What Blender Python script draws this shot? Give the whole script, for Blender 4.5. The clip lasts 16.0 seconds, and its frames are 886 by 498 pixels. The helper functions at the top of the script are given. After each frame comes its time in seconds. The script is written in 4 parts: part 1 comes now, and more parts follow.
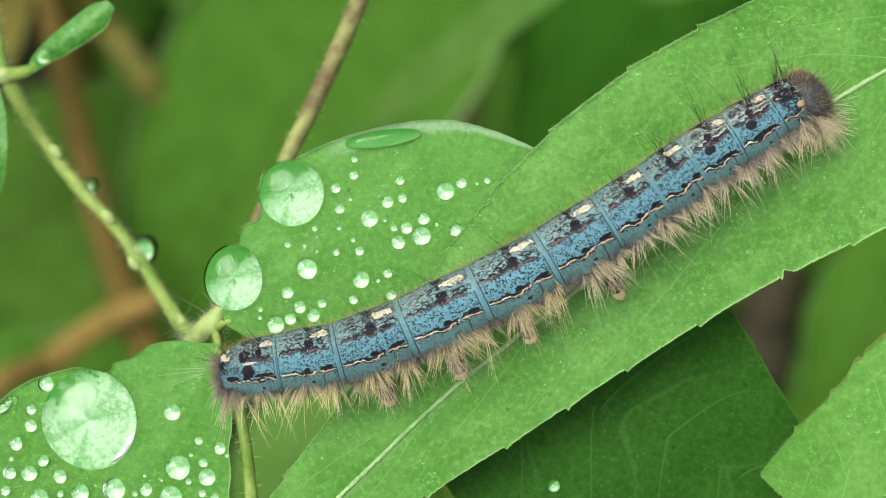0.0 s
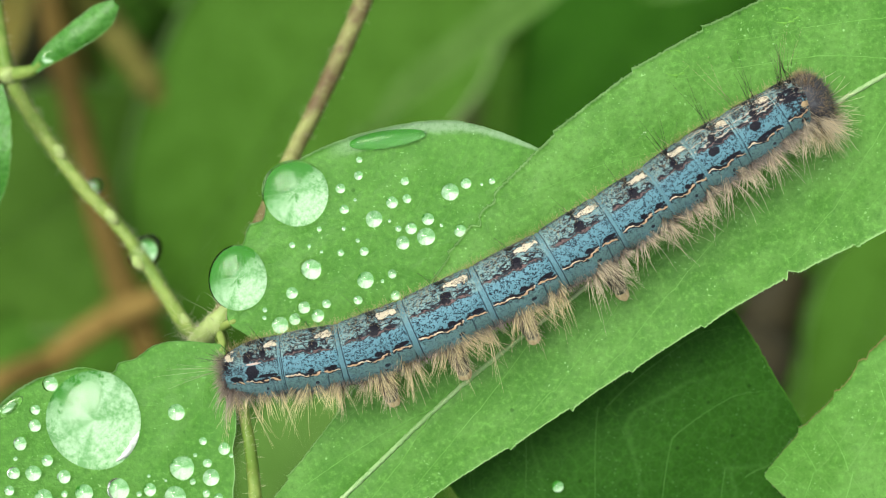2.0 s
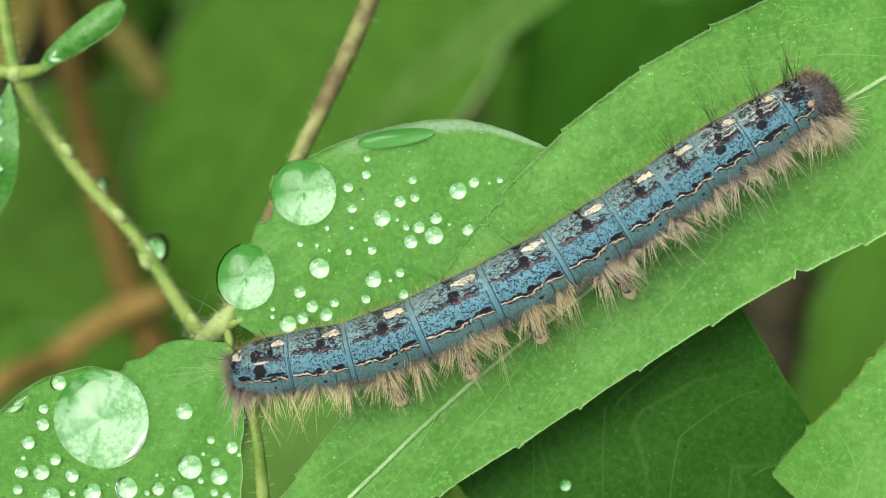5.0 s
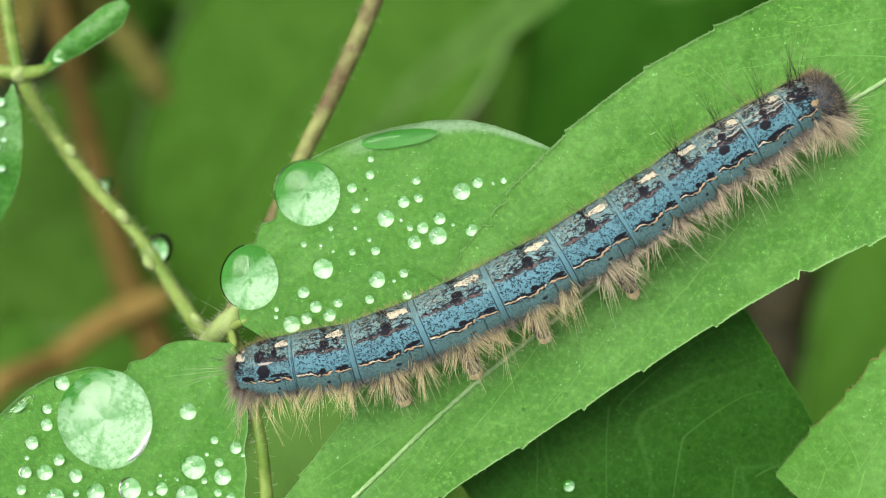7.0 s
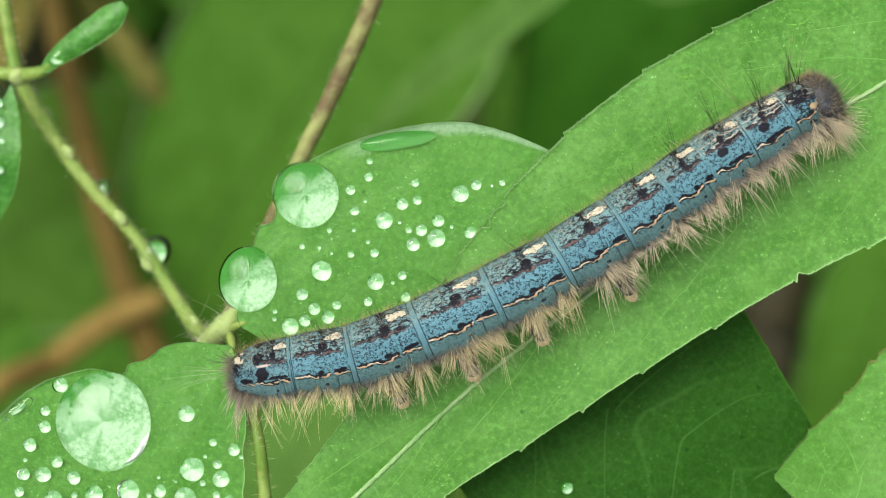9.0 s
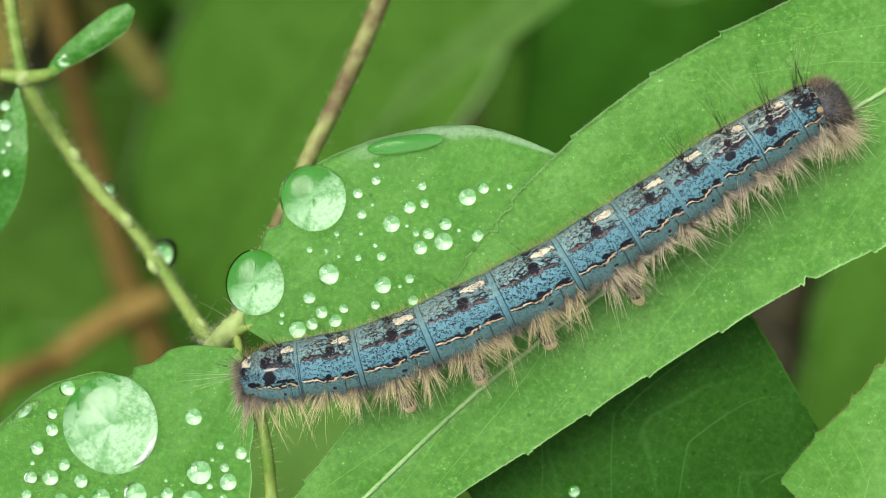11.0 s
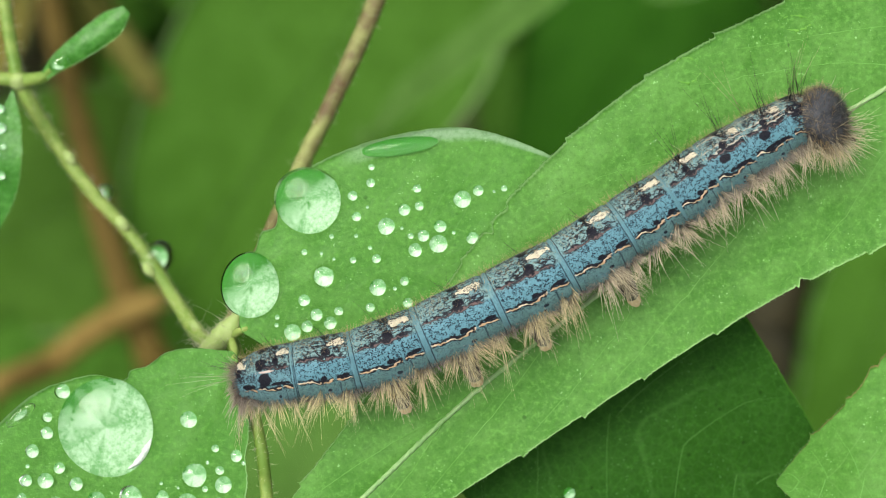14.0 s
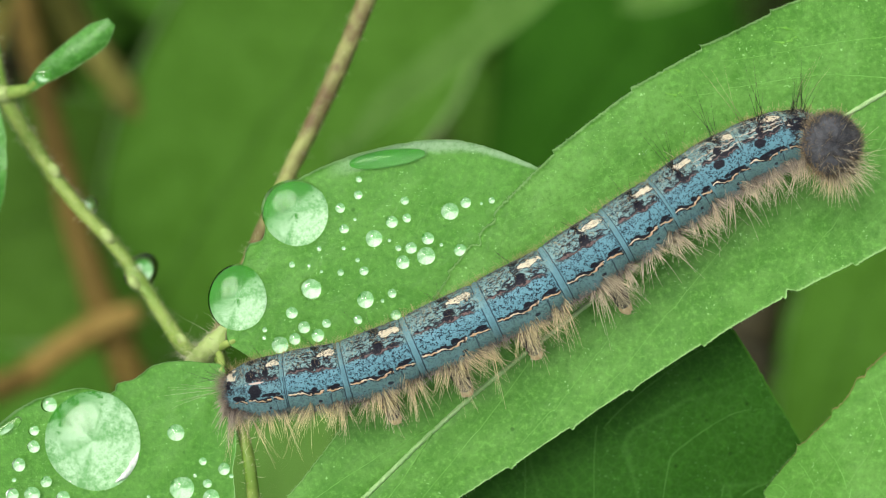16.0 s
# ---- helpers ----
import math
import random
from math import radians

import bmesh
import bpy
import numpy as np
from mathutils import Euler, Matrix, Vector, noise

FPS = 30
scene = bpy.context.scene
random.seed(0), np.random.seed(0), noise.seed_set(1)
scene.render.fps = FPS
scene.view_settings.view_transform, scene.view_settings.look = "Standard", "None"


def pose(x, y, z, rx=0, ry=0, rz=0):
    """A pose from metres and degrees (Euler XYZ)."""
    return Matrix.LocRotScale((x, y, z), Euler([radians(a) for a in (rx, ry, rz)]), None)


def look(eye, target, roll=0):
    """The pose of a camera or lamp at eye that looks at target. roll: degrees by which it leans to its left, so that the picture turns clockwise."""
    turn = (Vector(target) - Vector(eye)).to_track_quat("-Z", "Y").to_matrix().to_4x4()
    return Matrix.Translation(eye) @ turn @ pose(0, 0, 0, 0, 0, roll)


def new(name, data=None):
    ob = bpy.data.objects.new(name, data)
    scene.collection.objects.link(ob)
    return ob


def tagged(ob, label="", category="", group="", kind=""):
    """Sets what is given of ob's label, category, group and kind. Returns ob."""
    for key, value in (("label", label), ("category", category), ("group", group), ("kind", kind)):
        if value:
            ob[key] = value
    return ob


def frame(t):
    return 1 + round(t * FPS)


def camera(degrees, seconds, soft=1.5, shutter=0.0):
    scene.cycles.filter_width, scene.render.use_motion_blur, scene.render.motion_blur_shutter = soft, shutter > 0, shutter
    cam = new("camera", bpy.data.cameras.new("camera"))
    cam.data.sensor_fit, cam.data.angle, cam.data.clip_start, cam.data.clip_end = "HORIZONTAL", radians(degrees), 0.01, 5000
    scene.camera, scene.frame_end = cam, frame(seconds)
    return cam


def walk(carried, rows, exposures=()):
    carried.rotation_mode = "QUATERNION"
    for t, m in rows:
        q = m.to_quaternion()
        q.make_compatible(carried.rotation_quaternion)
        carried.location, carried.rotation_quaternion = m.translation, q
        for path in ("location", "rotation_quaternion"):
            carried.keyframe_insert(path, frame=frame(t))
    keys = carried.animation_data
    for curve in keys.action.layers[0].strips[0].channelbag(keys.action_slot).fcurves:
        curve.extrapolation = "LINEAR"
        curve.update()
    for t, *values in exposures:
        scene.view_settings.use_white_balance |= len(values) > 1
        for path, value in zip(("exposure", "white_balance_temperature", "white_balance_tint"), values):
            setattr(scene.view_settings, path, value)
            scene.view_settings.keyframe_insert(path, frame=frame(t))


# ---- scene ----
# ---- the plan: millimetres and plan units -----------------------------------
# All is laid out on a plan that faces the tripod: x to the right, y down, 25.26
# units to the millimetre on the leaf's level; h is the height over it in mm.
UNIT = 0.001 / 25.26
REACH = 146.0
SLOPE = radians(55)
CENTRE = Vector((0, 0, 0.35))
TO_EYE = Vector((0, -math.cos(SLOPE), math.sin(SLOPE)))
UPWARD = Vector((0, math.sin(SLOPE), math.cos(SLOPE)))
BASIS = Matrix(((1, UPWARD.x, TO_EYE.x, CENTRE.x), (0, UPWARD.y, TO_EYE.y, CENTRE.y),
                (0, UPWARD.z, TO_EYE.z, CENTRE.z), (0, 0, 0, 1)))
PLAN = BASIS.inverted()

# ---- camera and its way: seconds, mm sideways, mm upwards, tilt, pan, roll --
cam = camera(24, 16.0, soft=0.5)
cam.data.dof.use_dof = True
cam.data.dof.focus_distance = 0.1437
cam.data.dof.aperture_fstop = 27.0
walk(cam, [(t, BASIS @ pose(a / 1000, b / 1000, REACH / 1000, tilt, pan, roll)) for t, a, b, tilt, pan, roll in [
    (0, -0.000, 0.000, 0.000, 0.000, -0.000),
    (0.5, -0.129, 0.025, 0.006, -0.016, 0.046),
    (1, -0.257, 0.049, -0.004, -0.053, 0.053),
    (1.5, -0.386, 0.074, -0.011, -0.054, 0.064),
    (2, -0.515, 0.099, -0.023, -0.076, 0.088),
    (2.5, -0.584, 0.124, -0.036, -0.058, 0.073),
    (3, -0.653, 0.148, -0.043, -0.047, 0.122),
    (3.5, -0.722, 0.173, -0.059, -0.027, 0.113),
    (4, -0.792, 0.198, -0.089, -0.023, 0.070),
    (6.5, -1.155, 0.237, -0.108, -0.039, 0.074),
    (7, -1.227, 0.245, -0.098, -0.038, 0.100),
    (7.5, -1.306, 0.253, -0.111, -0.084, 0.056),
    (8, -1.385, 0.261, -0.072, -0.132, 0.066),
    (8.5, -1.465, 0.269, -0.062, -0.189, 0.126),
    (9, -1.544, 0.277, -0.050, -0.199, 0.151),
    (11.5, -2.137, 0.950, -0.220, -0.217, 0.200),
    (12, -2.085, 0.950, -0.229, -0.189, 0.186),
    (12.5, -2.032, 0.950, -0.269, -0.239, 0.183),
    (13, -1.979, 0.950, -0.298, -0.215, 0.092),
    (13.5, -1.979, 0.950, -0.270, -0.197, 0.042),
    (14, -1.979, 0.950, -0.157, -0.310, 0.086),
    (14.5, -1.979, 0.950, -0.101, -0.350, 0.097),
    (15, -2.227, 0.950, -0.062, -0.397, 0.057),
    (15.5, -2.692, 0.950, 0.051, -0.826, 0.096),
    (16, -3.483, 0.950, 0.176, -1.239, -0.032),
]], exposures=((0.0, 0.60), (2.5, 0.60), (3.2, 0.565), (9.0, 0.54), (13.0, 0.51), (16.0, 0.50)))

# ---- world and sun: bright overcast ------------------------------------------
world = bpy.data.worlds.new("overcast_sky")
scene.world = world
world.use_nodes = True
sky = world.node_tree.nodes.new("ShaderNodeTexSky")
sky.sky_type = "NISHITA"
sky.sun_disc = False
sky.sun_elevation, sky.sun_rotation = radians(66), radians(-120)
sky.dust_density, sky.ozone_density = 4.0, 1.0
back = world.node_tree.nodes["Background"]
grey = world.node_tree.nodes.new("ShaderNodeHueSaturation")     # cloud takes the blue out
grey.inputs["Saturation"].default_value = 0.25
world.node_tree.links.new(sky.outputs[0], grey.inputs["Color"])
world.node_tree.links.new(grey.outputs[0], back.inputs[0])
back.inputs[1].default_value = 0.15
sun_data = bpy.data.lights.new("sun", "SUN")
sun_data.energy, sun_data.angle, sun_data.color = 1.5, radians(40), (1.0, 0.96, 0.86)
sun = new("sun", sun_data)
# high, over the left shoulder of whoever films
SUNWARD = Vector((math.sin(radians(-120)) * math.cos(radians(66)), math.cos(radians(-120)) * math.cos(radians(66)), math.sin(radians(66))))
sun.matrix_world = look(CENTRE + 2 * SUNWARD, CENTRE)


# ---- materials -----------------------------------------------------------------
class Ex:
    """A number in a node tree, with arithmetic."""

    def __init__(self, tree, socket):
        self.tree, self.socket = tree, socket

    def op(self, kind, other=None, third=None):
        node = self.tree.nodes.new("ShaderNodeMath")
        node.operation = kind
        for slot, value in enumerate((self, other, third)):
            if isinstance(value, Ex):
                self.tree.links.new(value.socket, node.inputs[slot])
            elif value is not None:
                node.inputs[slot].default_value = value
        return Ex(self.tree, node.outputs[0])

    def __add__(self, other):
        return self.op("ADD", other)

    def __sub__(self, other):
        return self.op("SUBTRACT", other)

    def __mul__(self, other):
        return self.op("MULTIPLY", other)

    def __truediv__(self, other):
        return self.op("DIVIDE", other)

    def mag(self):
        return self.op("ABSOLUTE")

    def sine(self):
        return self.op("SINE")

    def most(self, other):
        return self.op("MAXIMUM", other)

    def least(self, other):
        return self.op("MINIMUM", other)

    def fract(self):
        return self.op("FRACT")

    def step(self, low, high, a=0.0, b=1.0):
        """From a to b as the number goes from low to high, smoothly."""
        node = self.tree.nodes.new("ShaderNodeMapRange")
        node.interpolation_type = "SMOOTHSTEP"
        self.tree.links.new(self.socket, node.inputs[0])
        for slot, value in zip((1, 2, 3, 4), (low, high, a, b)):
            node.inputs[slot].default_value = value
        return Ex(self.tree, node.outputs[0])


class Stuff:
    """A material under construction."""

    def __init__(self, name, rough=0.5, spec=0.4):
        self.m = bpy.data.materials.new(name)
        self.m.use_nodes = True
        self.tree = self.m.node_tree
        self.bsdf = self.tree.nodes["Principled BSDF"]
        self.bsdf.inputs["Roughness"].default_value = rough
        self.bsdf.inputs["Specular IOR Level"].default_value = spec
        self.coord = self.tree.nodes.new("ShaderNodeTexCoord")

    def place(self):
        return self.coord.outputs["Object"]

    def uv(self):
        node = self.tree.nodes.new("ShaderNodeSeparateXYZ")
        self.tree.links.new(self.coord.outputs["UV"], node.inputs[0])
        return Ex(self.tree, node.outputs[0]), Ex(self.tree, node.outputs[1])

    def noise(self, scale, detail=2.0, rough=0.5, where=None):
        node = self.tree.nodes.new("ShaderNodeTexNoise")
        node.inputs["Scale"].default_value = scale
        node.inputs["Detail"].default_value = detail
        node.inputs["Roughness"].default_value = rough
        self.tree.links.new(where or self.place(), node.inputs["Vector"])
        return Ex(self.tree, node.outputs[0])

    def cells(self, scale, feature="F1"):
        node = self.tree.nodes.new("ShaderNodeTexVoronoi")
        node.feature = feature
        node.inputs["Scale"].default_value = scale
        self.tree.links.new(self.place(), node.inputs["Vector"])
        return Ex(self.tree, node.outputs["Distance"])

    def around(self, along, across):
        """A place that runs along the UV's first axis and across its second, different for each object."""
        node = self.tree.nodes.new("ShaderNodeCombineXYZ")
        u, v = self.uv()
        for slot, ex in enumerate((u * along + self.chance() * 40.0, v * across, self.chance() * 90.0)):
            self.tree.links.new(ex.socket, node.inputs[slot])
        return node.outputs[0]

    def chance(self):
        node = self.tree.nodes.new("ShaderNodeObjectInfo")
        return Ex(self.tree, node.outputs["Random"])

    def island(self):
        node = self.tree.nodes.new("ShaderNodeNewGeometry")
        return Ex(self.tree, node.outputs["Random Per Island"])

    def mix(self, fac, a, b):
        node = self.tree.nodes.new("ShaderNodeMix")
        node.data_type = "RGBA"
        if isinstance(fac, Ex):
            self.tree.links.new(fac.socket, node.inputs[0])
        else:
            node.inputs[0].default_value = fac
        for slot, value in ((6, a), (7, b)):
            if isinstance(value, tuple):
                node.inputs[slot].default_value = (*value, 1)
            else:
                self.tree.links.new(value, node.inputs[slot])
        return node.outputs[2]

    def colour(self, socket):
        self.tree.links.new(socket, self.bsdf.inputs["Base Color"])

    def rough(self, ex):
        self.tree.links.new(ex.socket, self.bsdf.inputs["Roughness"])

    def bump(self, ex, depth, strength=1.0):
        node = self.tree.nodes.new("ShaderNodeBump")
        node.inputs["Strength"].default_value = strength
        node.inputs["Distance"].default_value = depth
        self.tree.links.new(ex.socket, node.inputs["Height"])
        self.tree.links.new(node.outputs[0], self.bsdf.inputs["Normal"])

    def glow_through(self, share, colour_socket):
        """Leaves let some light through."""
        tr = self.tree.nodes.new("ShaderNodeBsdfTranslucent")
        mixer = self.tree.nodes.new("ShaderNodeMixShader")
        mixer.inputs[0].default_value = share
        self.tree.links.new(colour_socket, tr.inputs[0])
        self.tree.links.new(self.bsdf.outputs[0], mixer.inputs[1])
        self.tree.links.new(tr.outputs[0], mixer.inputs[2])
        self.tree.links.new(mixer.outputs[0], self.tree.nodes["Material Output"].inputs[0])


def leaf_material(name, dark, light, vein, veins=14.0, slant=0.55, rough=0.42, vein_strength=0.5, spec=0.22, edge=(0.42, 0.58, 0.28), frost=0.0):
    """A blade with side veins, fine cells, pale specks and blotches. UV: along the rib, signed distance from it."""
    s = Stuff(name, rough, spec)
    u, v = s.uv()
    side = v.mag()
    wob = s.noise(220, 3)
    arch = u * veins - side * slant * veins * 0.35 + (wob - 0.5) * 0.4
    line = (arch.fract() - 0.5).mag().step(0.0, 0.045, 1.0, 0.0) * side.step(0.9, 0.3, 0.0, 1.0)
    net = s.cells(1300, "DISTANCE_TO_EDGE").step(0.0, 0.12, 1.0, 0.0)
    blotch = s.noise(190, 3)
    mottle = s.noise(800, 4, 0.65)
    pucker = s.noise(420, 2)
    grain = s.noise(2500, 4, 0.75)
    base = s.mix((blotch * 0.6 + mottle * 0.4).step(0.36, 0.64), dark, light)
    base = s.mix(grain.step(0.50, 0.66) * 0.55, base, tuple(c * 1.35 for c in light))
    base = s.mix(grain.step(0.48, 0.33) * 0.55, base, tuple(c * 0.78 for c in dark))
    base = s.mix(net * 0.08, base, vein)
    base = s.mix(line * vein_strength * 0.6, base, vein)
    pimple = s.cells(1500).step(0.06, 0.16, 1.0, 0.0) * s.noise(260, 1).step(0.42, 0.58)
    base = s.mix(pimple * 0.20, base, tuple(c * 1.6 + 0.01 for c in light))
    pore = s.cells(520).step(0.05, 0.11, 1.0, 0.0) * s.noise(340, 1).step(0.50, 0.56)
    base = s.mix(pore * 0.6, base, tuple(c * 0.45 for c in dark))
    speck = s.noise(4300, 1).step(0.70, 0.74) * s.noise(300, 1).step(0.46, 0.58)
    base = s.mix(speck * 0.7, base, tuple(min(1.0, c * 1.6 + 0.44 * light[1]) for c in light))
    if frost:
        # a dry silvery stretch along one margin
        dry = (v + (mottle - 0.5) * 0.10).step(0.84, 0.92) * (u + (blotch - 0.5) * 0.12).step(0.42, 0.54) * u.step(0.98, 0.90)
        base = s.mix(dry * frost * grain.step(0.25, 0.6, 0.45, 1.0), base, (0.30, 0.46, 0.27))
    base = s.mix((side + (mottle - 0.5) * 0.02).step(0.978, 0.996) * 0.85, base, edge)
    s.colour(base)
    s.rough(grain.step(0.2, 0.8, rough - 0.07, rough + 0.1))
    s.bump(line * (-0.25 * vein_strength) + net * -0.07 + grain * 0.35 + mottle * 1.1 + pucker * 2.0 + blotch * 2.2 + pimple * 0.2, 0.00013, 0.8)
    s.glow_through(0.22, base)
    return s.m


def skin_material(name, kind="body"):
    """The caterpillar's skin. UV: along the segment towards the head, turn from the back's midline (1 is the belly).
    kind: body, thorax (more black spots), rear (large black patches), tail or collar (black scribbles all over the back)."""
    s = Stuff(name, 0.5, 0.3)
    u, v = s.uv()
    turn = v * 180.0
    wave = (s.noise(900, 2) - 0.5) * 26.0 + (s.noise(3600, 1) - 0.5) * 12.0
    worm_a = (s.noise(1.0, 1.0, where=s.around(29.0, 60.0)) - 0.5).mag()
    worm_b = (s.noise(1.0, 2.0, where=s.around(8.5, 27.0)) - 0.5).mag()
    ragged = s.noise(2600, 3)
    inside = (u - 0.5).mag().step(*((0.40, 0.45) if kind == "body" else (0.46, 0.49)), 1.0, 0.0)
    black = (0.007, 0.006, 0.012)
    blue, teal, back = (0.120, 0.284, 0.338), (0.114, 0.228, 0.222), (0.215, 0.360, 0.345)
    skin = s.mix((turn + wave * 0.25).step(66, 80), blue, teal)
    if kind in ("rear", "tail"):
        skin = s.mix(0.5, skin, (0.165, 0.315, 0.34))
    skin = s.mix((turn + wave * 0.4).step(38, 28), skin, back)
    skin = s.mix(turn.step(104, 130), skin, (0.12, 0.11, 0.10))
    skin = s.mix(s.noise(700, 2).step(0.40, 0.70) * 0.45, skin, (0.12, 0.27, 0.33))
    # short dark squiggles, broken up; dots on the flank
    broken = s.noise(4600, 1).step(0.40, 0.54)
    fine = worm_a.step(0.048, 0.090, 1.0, 0.0) * broken
    dots = s.cells(3300).step(0.14, 0.26, 1.0, 0.0) * turn.step(72, 84) * s.noise(1800, 1).step(0.40, 0.55)
    skin = s.mix(dots * 0.65 * inside, skin, (0.02, 0.04, 0.05))
    skin = s.mix(fine * (turn.step(86, 70) * 0.58 + 0.40) * (inside * 0.8 + 0.2), skin, (0.006, 0.020, 0.036))
    # heavier black scribbles on the back
    wide = {"collar": 76, "tail": 60, "rear": 46, "thorax": 40}.get(kind, 36)
    heavy = worm_b.step(*{"collar": (0.065, 0.095), "thorax": (0.050, 0.078)}.get(kind, (0.036, 0.060)), 1.0, 0.0) * (turn + wave * 0.3).step(wide, wide - 9) * (u + (ragged - 0.5) * 0.3).step(0.12, 0.3)
    heavy = heavy * s.noise(1500, 2).step(0.26 if kind in ("collar", "thorax") else 0.38, 0.44 if kind in ("collar", "thorax") else 0.50)
    skin = s.mix(heavy * (inside * 0.9 + 0.1), skin, black)
    flecks = (s.noise(2300, 2) - 0.58).mag().step(0.012, 0.03, 1.0, 0.0) * turn.step(20, 12) * inside * u.step(0.12, 0.25)
    skin = s.mix(flecks * 0.4, skin, (0.42, 0.30, 0.20))
    if kind in ("thorax", "collar"):
        # pale wavy lines that run along the back
        for at in (13.0, 24.0):
            lace = ((turn + wave * 0.6 - at).mag() + (s.noise(1900, 2) - 0.5) * 5.0).step(0.6, 1.8, 1.0, 0.0)
            skin = s.mix(lace * 0.9, skin, (0.58, 0.49, 0.38))
    # the brown line, edged with broken black
    gate = (u + (ragged - 0.5) * 0.2).step(0.08, 0.14) * (u + (ragged - 0.5) * 0.2).step(0.90, 0.80) * (0.0 if kind == "tail" else 1.0)
    off = (turn + wave * 0.7 - 31.0 - (u - 0.5) * 6.0)
    skin = s.mix((off + 2.6).mag().step(2.2, 4.4, 1.0, 0.0) * gate * s.noise(1900, 2).step(0.40, 0.50), skin, black)
    skin = s.mix(off.mag().step(2.0, 3.6, 1.0, 0.0) * gate * s.noise(2300, 2).step(0.32, 0.44) * 0.9, skin, black)
    skin = s.mix((off.mag() + (s.noise(2400, 2) - 0.5) * 3.0).step(0.3, 1.5, 1.0, 0.0) * gate * s.noise(1700, 1).step(0.28, 0.40), skin, (0.16, 0.098, 0.088))
    # the cream line, edged with broken black
    off = (turn + wave * 0.55 - 72.5 + (u * 11.0).sine() * 2.4)
    gate = u.step(0.06, 0.10) * u.step(0.95, 0.90) * ((u - 0.665 + (ragged - 0.5) * 0.06).mag().step(0.012, 0.03)) * s.noise(900, 1).step(0.29, 0.36)
    if kind == "tail":
        gate = gate * u.step(0.45, 0.55)
    skin = s.mix(((off + 3.0).mag() + (s.noise(1300, 2) - 0.5) * 9.0).step(1.2, 3.6, 1.0, 0.0) * gate, skin, black)
    skin = s.mix((off - 1.9).mag().step(1.1, 2.6, 1.0, 0.0) * gate * s.noise(2400, 1).step(0.34, 0.46), skin, black)
    skin = s.mix((off.mag() + (s.noise(2000, 2) - 0.5) * 3.4).step(0.6, 1.9, 1.0, 0.0) * gate * s.noise(2700, 1).step(0.30, 0.42), skin, s.mix(s.noise(900, 1).step(0.4, 0.6), (0.62, 0.40, 0.22), (0.80, 0.66, 0.46)))

    def spot(at_u, at_t, ru, rt, col, base, wobble=0.5):
        du, dt = (u - at_u) / ru, (turn - at_t) / rt
        r = du * du + dt * dt + (ragged - 0.5) * wobble * 4.0 + (s.noise(5200, 1) - 0.5) * 0.8
        return s.mix(r.step(0.75, 1.2, 1.0, 0.0), base, col)

    ink = (0.003, 0.003, 0.010)
    cream = (0.76, 0.68, 0.50)
    if kind == "tail":
        skin = spot(0.45, 4.0, 0.16, 14.0, cream, skin, 1.3)
        skin = spot(0.34, 26.0, 0.12, 12.0, ink, skin, 1.0)
        skin = spot(0.62, 66.0, 0.14, 7.0, ink, skin, 0.7)
    elif kind == "collar":
        skin = spot(0.42, 24.0, 0.26, 17.0, ink, skin, 1.4)
        skin = spot(0.72, 58.0, 0.20, 6.0, (0.62, 0.46, 0.24), skin, 1.0)
        skin = spot(0.44, 88.0, 0.08, 6.0, ink, skin, 0.3)
    else:
        front = 0.82 if kind == "thorax" else 0.76
        skin = spot(front - 0.03, 1.0, 0.20, 10.0, black, skin, 1.3)
        skin = spot(front, 1.0, 0.16, 7.5, cream, skin, 1.2)
        skin = s.mix(worm_b.step(0.008, 0.024, 1.0, 0.0) * turn.step(15, 11) * 0.9, skin, black)
        skin = spot(0.50 if kind == "thorax" else 0.57, 19.0, 0.075, 8.5, ink, skin, 0.12)
    if kind == "rear":
        skin = spot(0.22, 22.0, 0.15, 14.0, ink, skin, 0.8)
        skin = spot(0.26, 54.0, 0.16, 13.0, ink, skin, 0.8)
        skin = spot(0.62, 63.0, 0.22, 3.5, ink, skin, 0.7)
        skin = spot(0.30, 37.0, 0.22, 2.2, (0.62, 0.50, 0.42), skin, 0.5)
    elif kind == "thorax":
        skin = spot(0.40, 42.0, 0.12, 8.5, ink, skin, 0.15)
        skin = spot(0.60, 66.0, 0.28, 4.5, ink, skin, 0.7)
    else:
        skin = spot(0.50, 66.0, 0.06, 4.5, ink, skin, 0.4)
        skin = spot(0.82, 65.0, 0.09, 4.0, ink, skin, 0.6)
    skin = spot(0.56, 92.0, 0.035, 3.4, (0.010, 0.02, 0.035), skin, 0.2)
    skin = spot(0.52, 101.0, 0.02, 2.0, (0.012, 0.02, 0.03), skin, 0.2)
    # folds between the segments
    if kind == "body":
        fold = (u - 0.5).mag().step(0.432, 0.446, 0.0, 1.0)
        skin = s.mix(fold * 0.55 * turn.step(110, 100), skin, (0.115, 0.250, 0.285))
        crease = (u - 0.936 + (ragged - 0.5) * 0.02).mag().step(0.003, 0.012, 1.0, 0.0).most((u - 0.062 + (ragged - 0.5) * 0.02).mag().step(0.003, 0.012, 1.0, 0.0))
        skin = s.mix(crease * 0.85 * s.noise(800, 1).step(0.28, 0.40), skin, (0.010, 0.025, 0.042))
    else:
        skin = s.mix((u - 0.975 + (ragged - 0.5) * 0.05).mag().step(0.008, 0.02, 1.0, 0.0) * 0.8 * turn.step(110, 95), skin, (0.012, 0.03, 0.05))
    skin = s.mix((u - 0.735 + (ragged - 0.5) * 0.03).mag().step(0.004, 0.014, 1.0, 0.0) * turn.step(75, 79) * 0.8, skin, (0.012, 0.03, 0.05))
    s.colour(skin)
